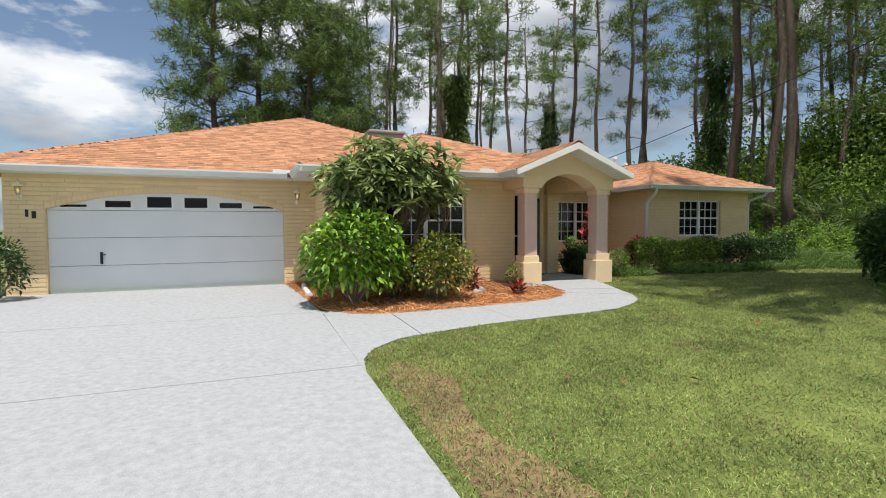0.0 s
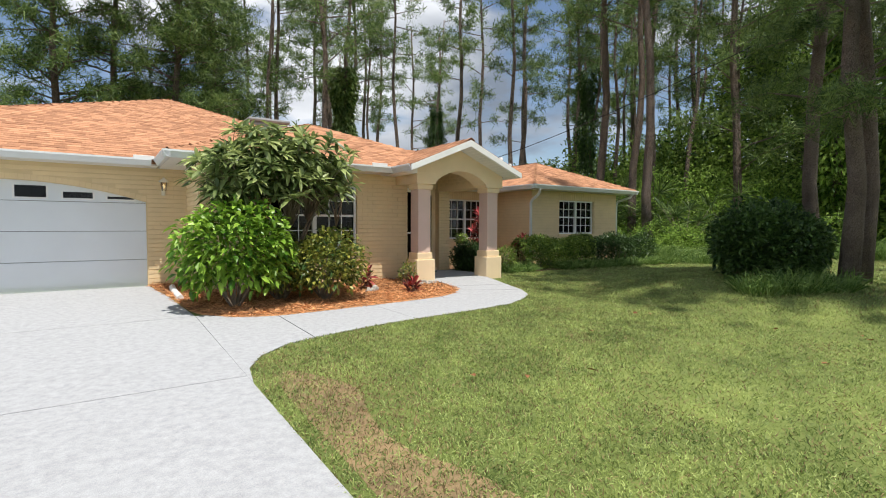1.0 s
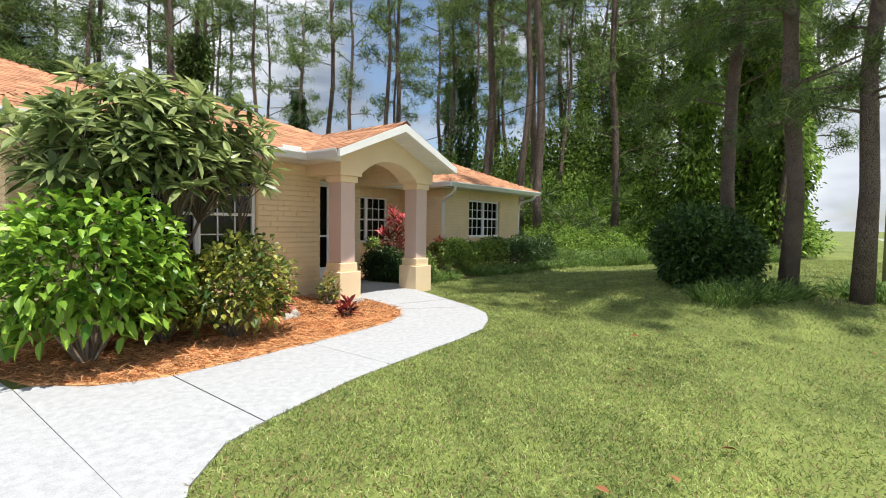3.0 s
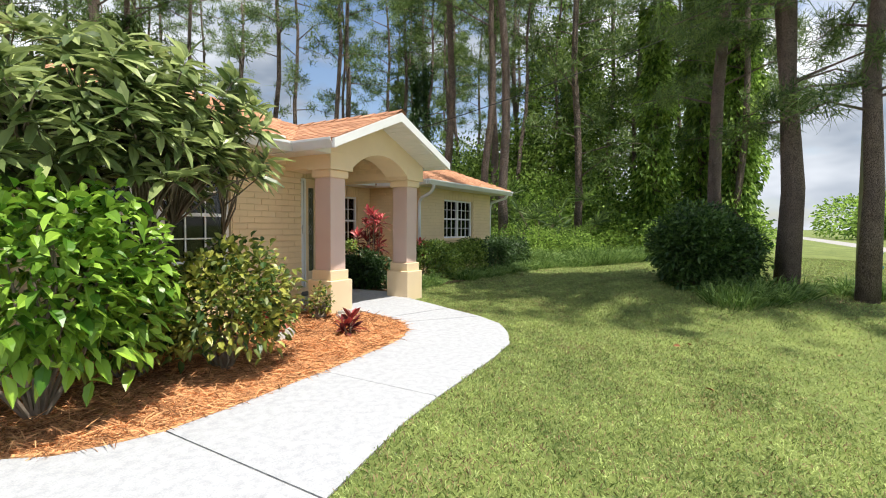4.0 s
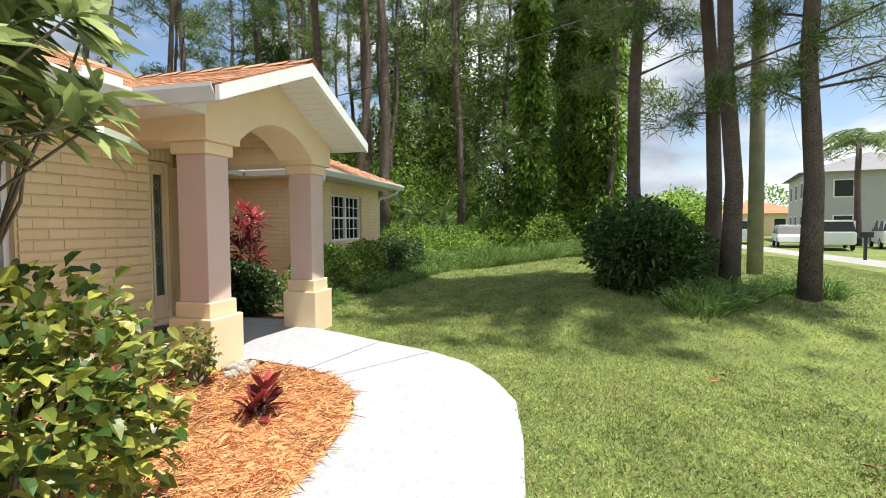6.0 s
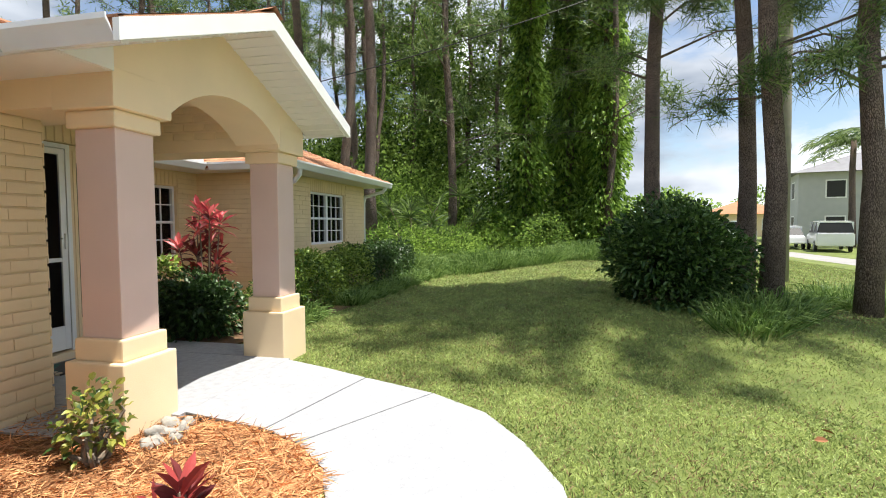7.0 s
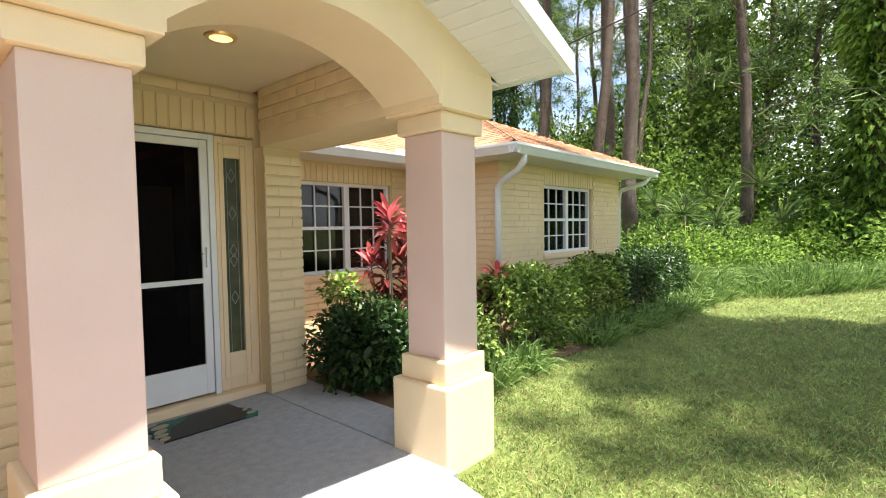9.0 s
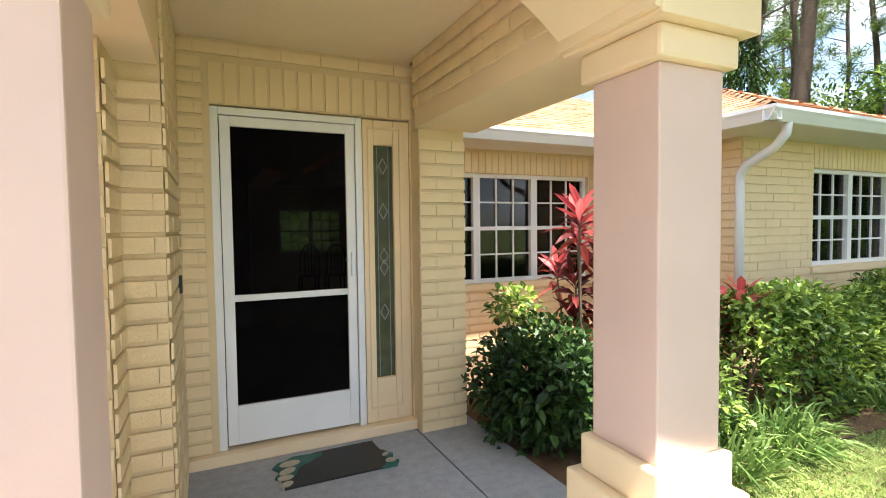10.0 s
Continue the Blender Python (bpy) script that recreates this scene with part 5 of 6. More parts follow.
def zg(x, y):
    return float(ground_z(x, y))


bm = bmesh.new()
prism(bm, [(-80, -6.4), (140, -6.4), (140, -1.75), (-80, -1.75)], lambda x, y: zg(x, y) - 0.1, lambda x, y: zg(x, y) + 0.02)
tagged(part("road", bm, ASPHALT), "pale grey residential street", "road", kind="structure")


def vehicle(at, turn, length, height, label, boxy):
    """A parked car in profile: lofted body, glasshouse, wheels."""
    car = empty("car", (at[0], at[1], zg(*at) + 0.02), label, "car", "parked cars")
    car.rotation_euler = (0, 0, turn)
    L, H, W = length / 2, height, 0.88
    roof0, roof1 = (-0.92 * L, 0.35 * L) if boxy else (-0.75 * L, 0.25 * L)
    low = [(-L, 0.35), (-L, 0.62 * H), (0.55 * L, 0.60 * H), (0.96 * L, 0.52 * H), (L, 0.35)]
    bm = bmesh.new()
    a, b = [[bm.verts.new((x, s * W, z)) for x, z in low] for s in (-1, 1)]
    for i in range(5):
        j = (i + 1) % 5
        bm.faces.new((a[i], a[j], b[j], b[i]))
    bm.faces.new(a[::-1])
    bm.faces.new(b)
    bmesh.ops.recalc_face_normals(bm, faces=bm.faces)
    bmesh.ops.bevel(bm, geom=bm.edges[:], offset=0.06, segments=2, affect="EDGES")
    part("body", bm, CARWHITE, car)
    bm = bmesh.new()
    cab = [(-0.97 * L if boxy else -0.92 * L, 0.62 * H), (roof0, 0.97 * H), (roof1, 0.97 * H), (0.58 * L, 0.60 * H)]
    a, b = [[bm.verts.new((x, s * W * (0.97 if z < 0.7 * H else 0.80), z)) for x, z in cab] for s in (-1, 1)]
    for i in range(4):
        j = (i + 1) % 4
        bm.faces.new((a[i], a[j], b[j], b[i]))
    bm.faces.new(a[::-1])
    bm.faces.new(b)
    bmesh.ops.recalc_face_normals(bm, faces=bm.faces)
    part("window_band", bm, BLACK, car, "dark windows")
    part("roof", boxes((roof0 - 0.02, roof1 + 0.02, -W * 0.82, W * 0.82, 0.965 * H, H), bevel=0.03), CARWHITE, car)
    for x in (roof0 + 0.05, (roof0 + roof1) / 2, roof1 + 0.1):
        part("pillar", boxes((x - 0.06, x + 0.06, -W * 0.95, W * 0.95, 0.60 * H, 0.97 * H)), CARWHITE, car)
    for x in (-0.62 * L, 0.62 * L):
        for s in (-1, 1):
            bm = bmesh.new()
            tube(bm, [(x, s * W * 0.85, 0.33), (x, s * (W + 0.01), 0.33)], 0.33, 20)
            wheel = part("wheel", bm, TYRE, car)
            bm = bmesh.new()
            tube(bm, [(x, s * (W + 0.011), 0.33), (x, s * (W + 0.02), 0.33)], 0.19, 14)
            part("rim", bm, METAL, wheel)
    return car


vehicle((38.6, -9.3), radians(-18), 4.8, 1.8, "white parked sport utility car", True)
vehicle((42.0, -8.3), radians(165), 4.5, 1.5, "white parked hatchback car", False)
vehicle((48.0, -7.6), radians(-15), 5.0, 1.9, "white van parked along the street", True)
vehicle((40.5, -13.5), radians(-18), 4.8, 1.8, "white parked car before the grey house", True)


def far_house(at, size, wall, roof, storeys, label, turn=0.0):
    h = empty("far_house", (at[0], at[1], zg(*at)), label, "house")
    h.rotation_euler = (0, 0, turn)
    w, d = size
    top = 2.9 * storeys
    part("wall", boxes((-w / 2, w / 2, -d / 2, d / 2, -0.3, top)), wall, h)
    bm = bmesh.new()
    o = 0.6
    c = [bm.verts.new(p) for p in ((-w / 2 - o, -d / 2 - o, top), (w / 2 + o, -d / 2 - o, top), (w / 2 + o, d / 2 + o, top), (-w / 2 - o, d / 2 + o, top), (-w / 2 + d / 2, 0, top + d * 0.2), (w / 2 - d / 2, 0, top + d * 0.2))]
    for f in ((0, 1, 5, 4), (1, 2, 5), (2, 3, 4, 5), (3, 0, 4), (3, 2, 1, 0)):
        bm.faces.new([c[i] for i in f])
    part("roof", bm, roof, h)
    for s in range(storeys):
        for sy in (-1, 1):
            for k in range(3):
                x = (k - 1) * w * 0.3
                win = part("window", boxes((x - 0.6, x + 0.6, sy * d / 2 - 0.03, sy * d / 2 + 0.03, 2.9 * s + 0.9, 2.9 * s + 2.2)), BLACK, h)
                part("frame", boxes((x - 0.7, x + 0.7, sy * d / 2 - 0.02, sy * d / 2 + 0.02, 2.9 * s + 0.8, 2.9 * s + 2.3)), WHITE, win)
        for sx in (-1, 1):
            for k in (-1, 1):
                y = k * d * 0.25
                win = part("window", boxes((sx * w / 2 - 0.03, sx * w / 2 + 0.03, y - 0.6, y + 0.6, 2.9 * s + 0.9, 2.9 * s + 2.2)), BLACK, h)
                part("frame", boxes((sx * w / 2 - 0.02, sx * w / 2 + 0.02, y - 0.7, y + 0.7, 2.9 * s + 0.8, 2.9 * s + 2.3)), WHITE, win)
    return h


far_house((55, -19.0), (12, 10), GREYWALL, GREYROOF, 2, "grey two-storey house across the street", radians(-15))
far_house((84, -19), (18, 10), STUCCO, FARROOF, 1, "low beige house with an orange roof, far off", radians(-12))
far_house((80, -30), (16, 10), STUCCO, FARROOF, 1, "low beige house with an orange roof, far off", radians(-18))
rows = []
for k in range(34):
    a = g.uniform(-0.62, -0.10)
    d = g.uniform(95, 150)
    rows.append((d * math.cos(a), d * math.sin(a), g.uniform(4, 7), g.uniform(5, 9), 700))
thicket("distant_trees", rows, 75, "hazy line of distant trees beyond the street", WOODS, 0.9)
rows = [(-12 - 1.5 * k, 62 + k, 3.2, 9.5 - 2 * k, 1500) for k in range(2)]
thicket("distant_tree", rows, 76, "distant rounded tree seen over the roof", HEDGE, 0.5)

pole = empty("utility_pole", (15.8, 2.4, zg(15.8, 2.4) - 0.05), "weathered wooden utility pole with cables", "utility pole")
bm = bmesh.new()
tube(bm, [(0, 0, 0), (0.05, 0, 4), (0.1, 0, 8), (0.15, 0, 11)], [0.17, 0.155, 0.14, 0.12], 14)
part("post", bm, POLEWOOD, pole, smooth=True)


def cable(a, b, sag, r=0.012):
    a, b = Vector(a), Vector(b)
    bm = bmesh.new()
    tube(bm, [a.lerp(b, t) - Vector((0, 0, sag * 4 * t * (1 - t))) for t in np.linspace(0, 1, 15)], r, 5)
    tagged(part("overhead_cable", bm, BLACK), "black overhead cable strung from the utility pole", "cable")


cable((15.9, 2.4, 7.6), (13.8, 18.5, 3.6), 0.5)
cable((15.95, 2.4, 7.2), (60, -16, 8.5), 0.8)
cable((15.95, 2.4, 8.6), (60, -12, 9.5), 0.8)

mailbox = empty("mailbox", (27.5, -5.6, zg(27.5, -5.6)), "black mailbox on a post by the street", "mailbox")
part("post", boxes((-0.05, 0.05, -0.05, 0.05, -0.1, 1.0), bevel=0.006), BLACK, mailbox)
part("box", boxes((-0.12, 0.12, -0.25, 0.25, 1.0, 1.25), bevel=0.05), BLACK, mailbox)

hydrant = empty("fire_hydrant", (21.4, 1.2, zg(21.4, 1.2)), "teal fire hydrant with a white bonnet by the verge", "hydrant")
bm = bmesh.new()
tube(bm, [(0, 0, -0.05), (0, 0, 0.08), (0, 0, 0.09), (0, 0, 0.46), (0, 0, 0.50)], [0.16, 0.16, 0.11, 0.11, 0.15], 16)
part("barrel", bm, TEAL, hydrant, smooth=True)
bm = bmesh.new()
tube(bm, [(0, 0, 0.50), (0, 0, 0.56), (0, 0, 0.64), (0, 0, 0.68)], [0.14, 0.13, 0.08, 0.03], 16)
part("bonnet", bm, WHITE, hydrant, "white bonnet", smooth=True)
for sx in (-1, 1):
    bm = bmesh.new()
    tube(bm, [(sx * 0.10, 0, 0.38), (sx * 0.19, 0, 0.38)], 0.055, 10)
    part("outlet", bm, WHITE, hydrant)


def palm_crown(top, name, centre, fronds, reach, mat, seed, rise):
    """Arching fronds: a row of narrow leaflets along each rib."""
    r = np.random.default_rng(seed)
    at, way = [], []
    for k in range(fronds):
        a = k * 2.399 + r.random() * 0.5
        lift = rise * (0.2 + 0.8 * r.random())
        for t in np.linspace(0.12, 1.0, 26):
            p = np.array((math.cos(a) * reach * t, math.sin(a) * reach * t, lift * t * reach - reach * 0.75 * t * t))
            for sd in (-1, 1):
                at.append(np.array(centre) + p)
                way.append((math.cos(a) * 0.6 - sd * math.sin(a), math.sin(a) * 0.6 + sd * math.cos(a), -0.35 + 0.2 * r.normal()))
    blade_mesh(name, np.array(at), np.array(way), reach * 0.30, reach * 0.022, mat, top, 0.25)


palm = empty("palm_tree", (43.5, -13.0, zg(43.5, -13.0)), "palm tree with arching fronds before the grey house", "palm tree")
bm = bmesh.new()
tube(bm, [(0, 0, -0.1), (0.05, 0, 2.5), (0.0, 0.1, 5.0), (-0.1, 0.1, 7.4)], [0.30, 0.20, 0.19, 0.16], 12)
part("trunk", bm, DARKBARK, palm, smooth=True)
palm_crown(palm, "fronds", (-0.1, 0.1, 7.3), 22, 2.7, NEEDLE, 5, 0.9)


def palmetto(x, y, size, seed):
    """Fan palm: stiff stalks that each end in a round fan of blades."""
    top = empty("palmetto", (x, y, zg(x, y)), "fan-leaved palmetto at the edge of the woods", "palm")
    r = np.random.default_rng(seed)
    bm = bmesh.new()
    at, way = [], []
    for k in range(13):
        a, lift = k * 2.4, 0.5 + 0.9 * r.random()
        end = np.array((math.cos(a) * size * 0.6, math.sin(a) * size * 0.6, lift * size))
        tube(bm, [(0, 0, 0), tuple(end * (0.5, 0.5, 0.62)), tuple(end)], 0.014, 5)
        out, side = unit(end), np.array((-math.sin(a), math.cos(a), 0))
        for b in np.linspace(-1.9, 1.9, 22):
            at.append(end)
            way.append(out * math.cos(b) + side * math.sin(b) + (0, 0, 0.08 * r.normal()))
    part("stalks", bm, TWIG, top)
    blade_mesh("foliage", np.array(at), np.array(way), size * 0.5, 0.035, NEEDLE, top, 0.18)


for k, (x, y, z) in enumerate(((20.4, 11.9, 1.5), (21.6, 14.6, 2.2), (22.6, 11.0, 1.8), (20.6, 16.4, 2.3))):
    palmetto(x, y, z, 900 + k)

# ---- small things on the house ----
number_plate_bars = empty("house_number", (-2.93, WALL_G - 0.012, 1.52), "two dark numeral bars on the brick beside the garage", "house number")
for dx, dz, w in ((-0.055, 0.015, 0.05), (0.055, -0.015, 0.07)):
    part("bar", boxes((dx - w / 2, dx + w / 2, -0.008, 0.0, dz - 0.07, dz + 0.07), bevel=0.003), BLACK, number_plate_bars)
doorbell = empty("doorbell", (SIDE_X + 0.014, 11.55, 1.14), "small black doorbell button on the brick", "doorbell")
part("plate", boxes((-0.004, 0.014, -0.025, 0.025, -0.045, 0.045), bevel=0.004), BLACK, doorbell)
vent = empty("roof_vent", (5.25, 16.9, 3.7), "low grey metal vent box on the roof", "roof vent")
part("curb", boxes((-0.55, 0.55, -0.4, 0.4, -0.2, 0.60), bevel=0.03), METAL, vent)
part("hood", boxes((-0.62, 0.62, -0.46, 0.46, 0.60, 0.72), bevel=0.05), METAL, vent)
for x, y, z in ((14.6, 16.0, 3.1), (12.9, 14.6, 3.05)):
    v = empty("vent_pipe", (x, y, z), "white plumbing vent pipe through the roof", "vent pipe")
    bm = bmesh.new()
    tube(bm, [(0, 0, 0), (0, 0, 0.55)], 0.05, 10)
    tube(bm, [(0, 0, 0.52), (0, 0, 0.60)], [0.08, 0.06], 10)
    part("pipe", bm, WHITE, v)


# ---- painted brick facing ----
BL, BH, J = 0.245, 0.088, 0.014


def brick_rows(origin, u, out, length, z0, z1, holes, seed, proud=0.014):
    """Bricks of one wall face in running bond: (centre along u, z, half length, half height) clear of the openings."""
    r = random.Random(seed)
    rows, k, z = [], 0, z0
    while z + BH <= z1 + 0.02:
        s = -BL * (0.5 if k % 2 else 0.0)
        while s < length:
            a, b = max(s, 0.0), min(s + BL - 0.002, length)
            lo, hi = z, min(z + BH - J, z1)
            pieces = [(a, b)]
            for h0, h1, hz0, hz1 in holes:
                if hi > hz0 and lo < hz1:
                    pieces = [q for p, t in pieces for q in ((p, min(t, h0)), (max(p, h1), t)) if q[1] - q[0] > 0.03]
            rows += [(p, t, lo, hi, proud + r.uniform(-0.0025, 0.0025)) for p, t in pieces if t - p > 0.03]
            s += BL
        z += BH
        k += 1
    return rows


def brick_verts(p, t, lo, hi, d, origin, u, out):
    o, u, out = Vector(origin), Vector(u), Vector(out)
    e = 0.0025
    face = [o + u * s + out * d + Vector((0, 0, z)) for s, z in ((p + e * 0.3, lo + e), (t - e * 0.3, lo + e), (t - e * 0.3, hi - e), (p + e * 0.3, hi - e))]
    back = [o + u * s - out * 0.002 + Vector((0, 0, z)) for s, z in ((p, lo), (t, lo), (t, hi), (p, hi))]
    return face + back


def brick_mesh(name, rows, origin, u, out, parent, label):
    v, f = [], []
    for r in rows:
        k = len(v)
        v += brick_verts(*r, origin, u, out)
        f += [(k, k + 1, k + 2, k + 3)] + [(k + (i + 1) % 4, k + i, k + 4 + i, k + 4 + (i + 1) % 4) for i in range(4)]
    ob = link_mesh(name, v, f, CREAM, parent, label)
    return tagged(ob, kind="stuff")


def soldiers(x0, x1, z0, z1):
    """A row of upright bricks."""
    n = max(1, round((x1 - x0) / 0.088))
    w = (x1 - x0) / n
    return [(x0 + k * w, x0 + (k + 1) * w - J, z0, z1 - J, 0.010) for k in range(n)]


def shifted(hole, x0):
    return (hole[0] - x0, hole[1] - x0, hole[2], hole[3])


def head_of(hole, top):
    return (hole[0] - 0.02, hole[1] + 0.02, hole[2] - 0.08, top)


X, Y_ = (1, 0, 0), (0, 1, 0)
HEAD = 2.27
for seed, (wall, origin, u, out, length, z0, holes, heads) in enumerate([
    (wall_f, (2.40, WALL_F, 0), X, (0, -1, 0), F_END - 2.40, -0.12, [WIN_A], [WIN_A]),
    (wall_b, (8.66, WALL_B, 0), X, (0, -1, 0), 3.20, -0.12, [WIN_B], [WIN_B]),
    (wall_c, (11.86, WALL_C, 0), X, (0, -1, 0), 4.09, -0.12, [WIN_C], [WIN_C]),
    (wall_c, (11.86, WALL_C, 0), Y_, (-1, 0, 0), WALL_B - WALL_C, -0.12, [], []),
    (wall_f, (2.40, WALL_F, 0), Y_, (-1, 0, 0), WALL_G - WALL_F, -0.12, [], []),
]):
    cut = [shifted(head_of(h, HEAD), origin[0]) for h in holes]
    rows = brick_rows(origin, u, out, length, z0, HEAD, cut, seed)
    for h in heads:
        rows += soldiers(h[0] - origin[0], h[1] - origin[0], h[3] + 0.004, HEAD)
    brick_mesh("brickwork", rows, origin, u, out, wall, "courses of cream painted bricks")

# garage wall: courses stop at the arch, which has its own ring of bricks
rows = []
for p, t, lo, hi, d in brick_rows((-3.35, WALL_G, 0), X, (0, -1, 0), 5.75, -0.15, HEAD, [], 9):
    a, b = p - 3.35, t - 3.35
    if b > -2.76 and a < 1.74 and lo < max(arch_z(max(min(a, 1.68), -2.70)), arch_z(max(min(b, 1.68), -2.70))) + 0.10:
        if a < -2.72:
            rows.append((p, -2.72 + 3.35, lo, hi, d))
        elif b > 1.70:
            rows.append((1.70 + 3.35, t, lo, hi, d))
        continue
    rows.append((p, t, lo, hi, d))
for k in range(50):
    x = -2.70 + 4.38 * (k + 0.5) / 50
    rows.append((x + 3.35 - 0.040, x + 3.35 + 0.040, arch_z(x) + 0.012, arch_z(x) + 0.105, 0.012))
rows = [r for r in rows if r[1] - r[0] > 0.02]
brick_mesh("brickwork", rows, (-3.35, WALL_G, 0), X, (0, -1, 0), wall_g, "courses of cream painted bricks")

# entry: every brick is a piece of its own
shared = {}


def single_bricks(rows, origin, u, out, parent):
    for p, t, lo, hi, d in rows:
        key = (round(t - p, 2), round(hi - lo, 2), tuple(u), tuple(out))
        if key not in shared:
            v = brick_verts(-key[0] / 2, key[0] / 2, -key[1] / 2, key[1] / 2, 0.009, (0, 0, 0), u, out)
            me = bpy.data.meshes.new("brick")
            me.from_pydata([tuple(c) for c in v], [], [(0, 1, 2, 3)] + [((i + 1) % 4, i, 4 + i, 4 + (i + 1) % 4) for i in range(4)])
            me.materials.append(CREAM)
            shared[key] = me
        b = new("brick", shared[key])
        b.parent = parent
        b.location = Vector(origin) + Vector(u) * ((p + t) / 2) + Vector((0, 0, (lo + hi) / 2)) + Vector(out) * (d - 0.009)


rows = brick_rows(0, X, 0, 1.81, 0.07, 2.54, [(0.16, 1.52, -0.1, 2.42)], 31)
single_bricks(rows + soldiers(0.20, 1.48, 2.165, 2.42), (6.84, WALL_D, 0), X, (0, -1, 0), wall_d)
single_bricks(brick_rows(0, X, 0, 0.34, 0.0, 2.05, [], 32), (8.31, WALL_D - 0.14, 0), X, (0, -1, 0), wall_d)
single_bricks(brick_rows(0, Y_, 0, WALL_D - PIER_Y - 0.01, 0.0, 2.54, [], 33), (SIDE_X, PIER_Y, 0), Y_, (1, 0, 0), wall_f)
single_bricks(brick_rows(0, X, 0, SIDE_X - F_END, 0.0, 2.06, [], 35), (F_END, PIER_Y, 0), X, (0, -1, 0), wall_f)
single_bricks(brick_rows(0, Y_, 0, PIER_Y - WALL_F - 0.02, 0.0, 2.06, [], 36), (F_END, WALL_F, 0), Y_, (1, 0, 0), wall_f)
single_bricks(brick_rows(0, Y_, 0, 1.55, 2.20, 2.54, [], 34), (8.285, 10.245, 0), Y_, (-1, 0, 0), wall_d)

# ---- mulch, lawn and litter, all loose stuff ----
def scatter(n, x0, x1, y0, y1, keep, seed):
    r = np.random.default_rng(seed)
    p = np.stack([r.uniform(x0, x1, n), r.uniform(y0, y1, n)], 1)
    p = p[keep(p[:, 0], p[:, 1])]
    return np.column_stack([p, ground_z(p[:, 0], p[:, 1])]), r


p, r = scatter(90000, 1.7, 6.9, 7.9, 12.3, lambda x, y: inside(x, y, bed_outline), 81)
p[:, 2] += 0.02 + 0.03 * r.random(len(p))
w = np.column_stack([r.normal(size=(len(p), 2)), r.normal(size=len(p)) * 0.22])
tagged(blade_mesh("pine_straw", p, w, 0.06 + 0.09 * r.random(len(p)), 0.006, MULCH, None, 0.03), "loose orange-brown pine straw mulch", "mulch", kind="stuff")

FAR_SIDE = [(26, 3.0), (23.0, 5.0), (19.5, 12.2), (17.2, 13.5), (16.5, 10.6), (9.4, 10.8), (8.8, 10.6), (8.76, 9.75)]
lawn_outline = LAWN_EDGE + FAR_SIDE[::-1] + [(30, -1.8), (1.98, -1.8)]


def bare(x, y):
    """How worn the turf is: a dry strip along the drive, thin spots elsewhere."""
    strip = np.exp(-(((x - 2.45 - 0.25 * np.sin(y * 1.7)) / 0.38) ** 2)) * np.clip((7.0 - y) / 1.2, 0, 1) * (0.75 + 0.25 * np.sin(y * 2.9 + 1))
    spots = np.clip(np.sin(x * 1.9 + 1.1 * np.sin(y * 1.3)) * np.sin(y * 2.3 + 0.8 * np.sin(x * 1.7)) - 0.72, 0, 1) * 2.0
    return np.clip(np.maximum(strip, spots), 0, 1)


PATH_XY = np.array([(1.0, 1.0), (1.0, 2.5), (1.15, 4.5), (1.4, 5.4), (2.3, 6.5), (3.8, 7.2), (5.0, 7.5), (6.2, 7.9), (7.0, 8.7)])


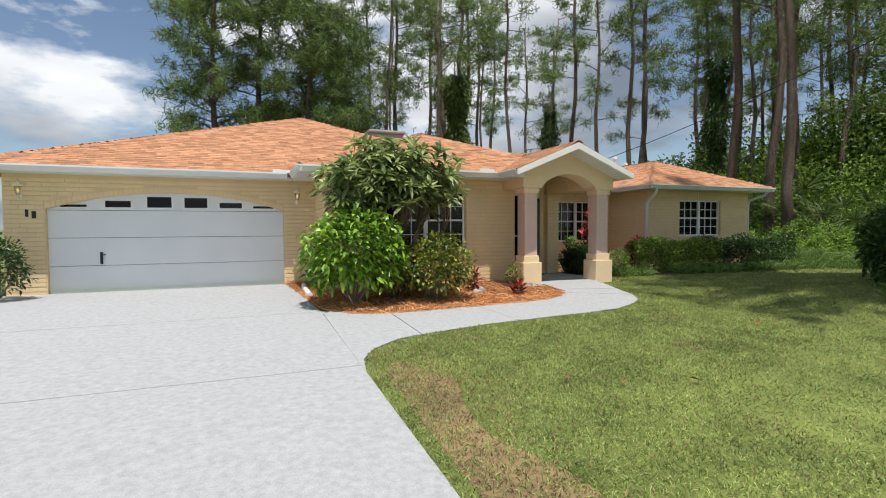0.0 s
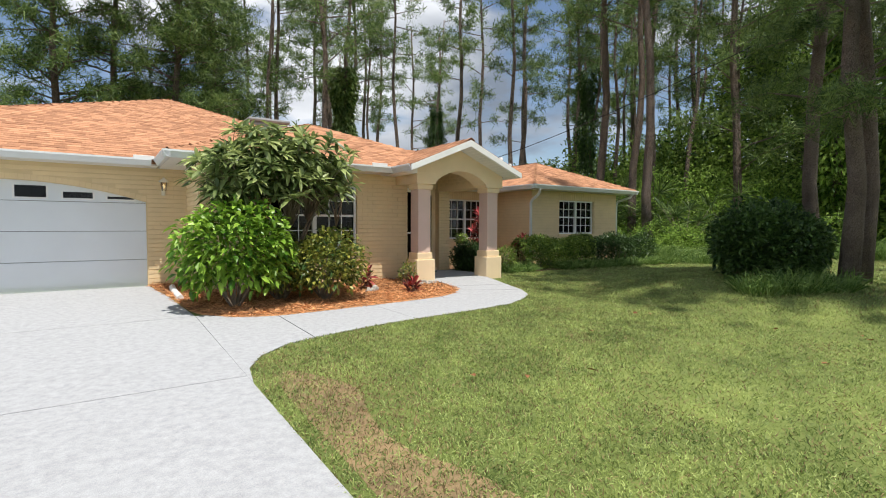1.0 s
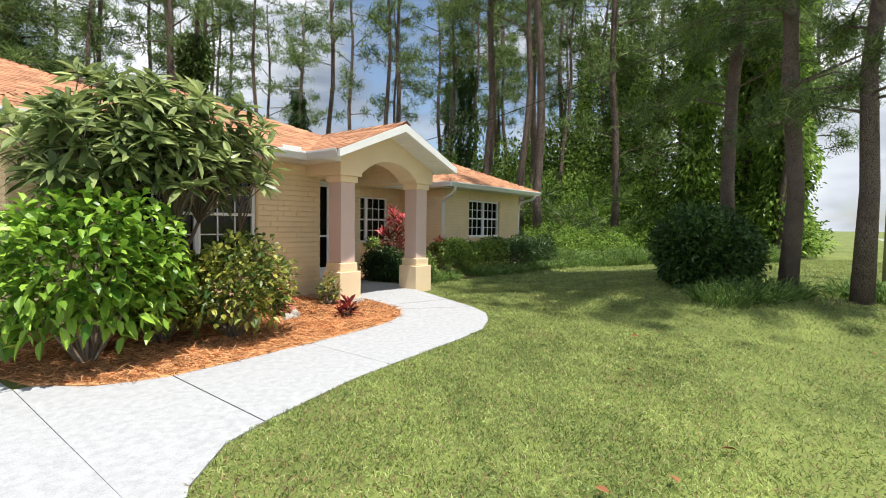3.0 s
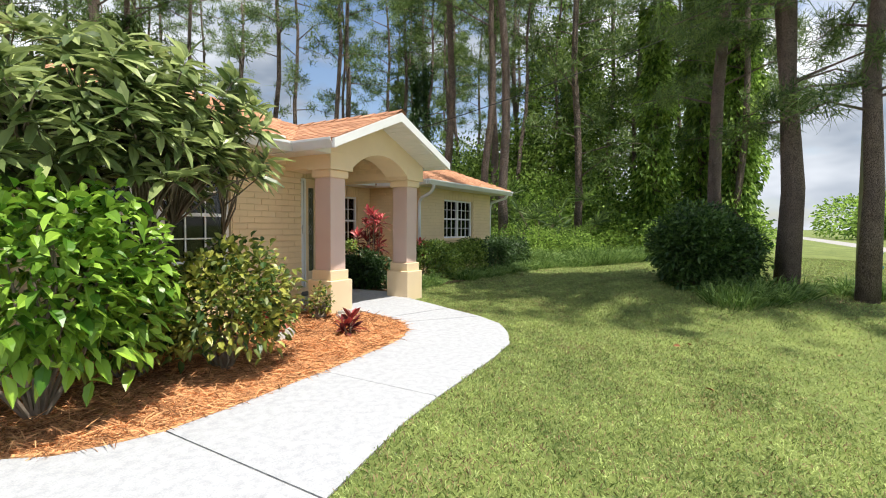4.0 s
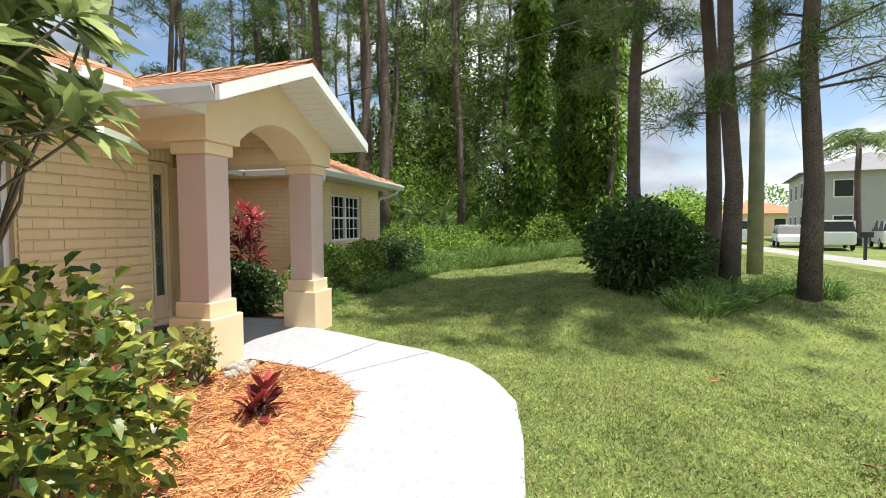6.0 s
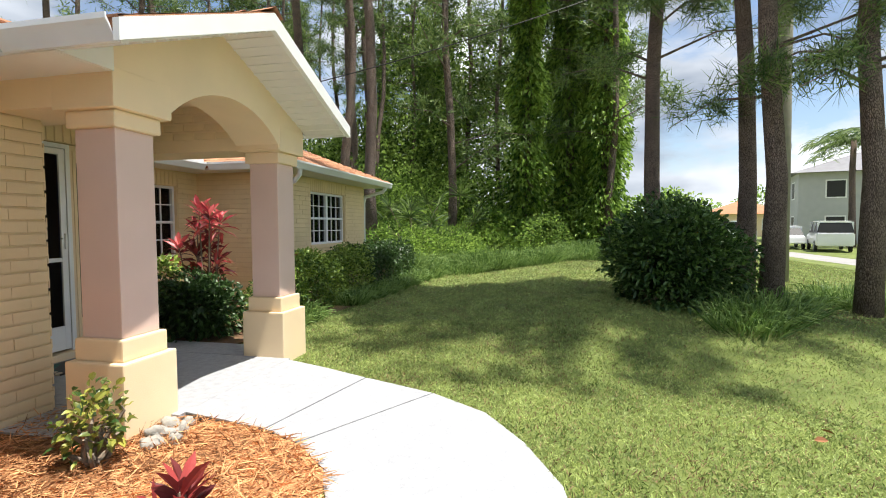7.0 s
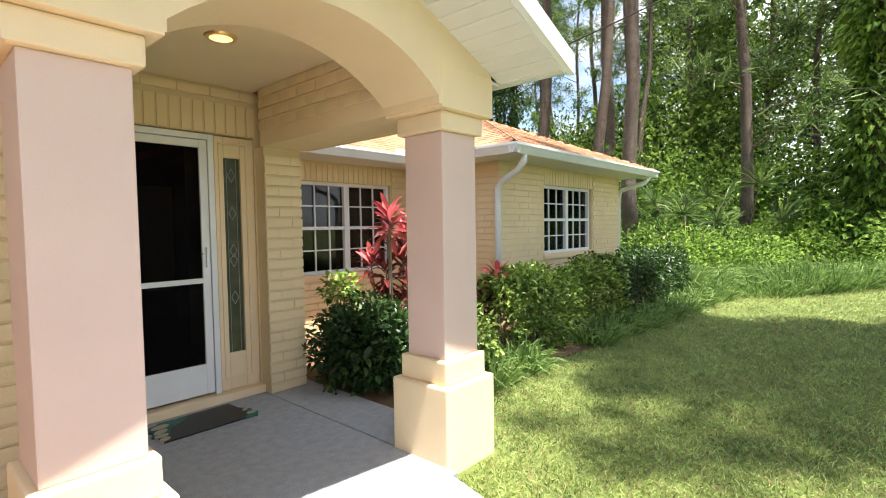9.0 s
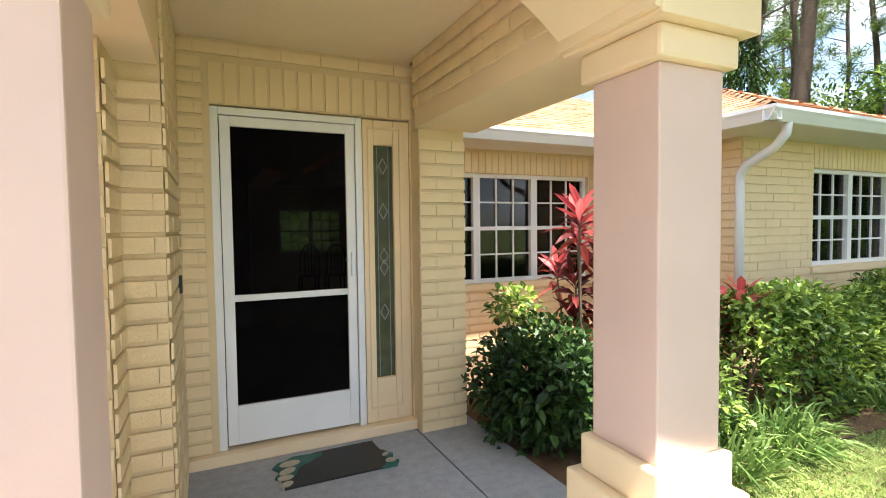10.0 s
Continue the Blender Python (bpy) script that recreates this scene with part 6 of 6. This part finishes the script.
def lawn_patch(name, n, x0, x1, y0, y1, d0, d1, seed, size, width, flat):
    """Grass between two distances from the line of the walk."""
    def keep(x, y):
        d = np.min(np.hypot(x[:, None] - PATH_XY[:, 0], y[:, None] - PATH_XY[:, 1]), 1)
        return inside(x, y, lawn_outline) & (d >= d0) & (d < d1)
    p, r = scatter(n, x0, x1, y0, y1, keep, seed)
    worn = bare(p[:, 0], p[:, 1])
    stay = r.random(len(p)) > worn * 0.45
    p, worn = p[stay], worn[stay]
    p[:, 2] -= 0.005
    w = np.column_stack([r.normal(size=(len(p), 2)) * 0.8, np.ones(len(p))])
    dry = r.random(len(p)) < 0.13 + 0.45 * worn
    for mat, pick, nm, lab in ((GRASS, ~dry, name, "mown green lawn grass"), (DRY, dry, "dry_" + name, "dry straw-coloured grass in the lawn")):
        q = p[pick]
        tagged(blade_mesh(nm, q, w[pick], size * (0.6 + 0.7 * r.random(len(q))), width, mat, None, 0.25, flat=flat), lab, "grass", kind="stuff")


lawn_patch("grass", 560000, 1.9, 12, 0.5, 12, 0.0, 3.6, 83, 0.052, 0.0055, False)
lawn_patch("grass", 420000, 1.9, 14, -2, 12, 3.6, 6.5, 84, 0.062, 0.009, True)
lawn_patch("grass", 420000, 1.9, 26, -6, 14, 6.5, 40.0, 85, 0.075, 0.014, True)

bm = bmesh.new()
rr = random.Random(4)
ring = [(2.08, 2.2), (2.7, 2.3), (2.75, 3.0), (2.45, 3.6), (2.55, 4.3), (2.75, 4.7), (2.5, 5.3), (2.3, 5.55), (2.15, 5.2), (2.12, 4.2)]
prism(bm, smooth_loop(ring, 2), lambda x, y: zg(x, y) - 0.03, lambda x, y: zg(x, y) + 0.002)
tagged(part("bare_soil", bm, DRY), "worn strip of dry soil along the driveway", "soil", kind="structure")

r = random.Random(9)
LEAFDRY = material("fallen_leaf", (0.28, 0.12, 0.05), 0.8, 0.3, 9.0)
for k in range(14):
    x, y = r.uniform(3.0, 9.5), r.uniform(2.5, 9.0)
    if not inside(np.array(x), np.array(y), lawn_outline):
        continue
    ob = leaf_mesh("fallen_leaf", np.array([(0.0, 0.0, 0.0)]), np.array([(1.0, 0.2, 0.05)]), 0.09, 0.05, LEAFDRY, None, 0.02)
    tagged(ob, "dry brown leaf lying on the lawn", "leaf", "fallen leaves")
    ob.location = (x, y, zg(x, y) + 0.055)
    ob.rotation_euler = (0, 0, r.uniform(0, 6.28))
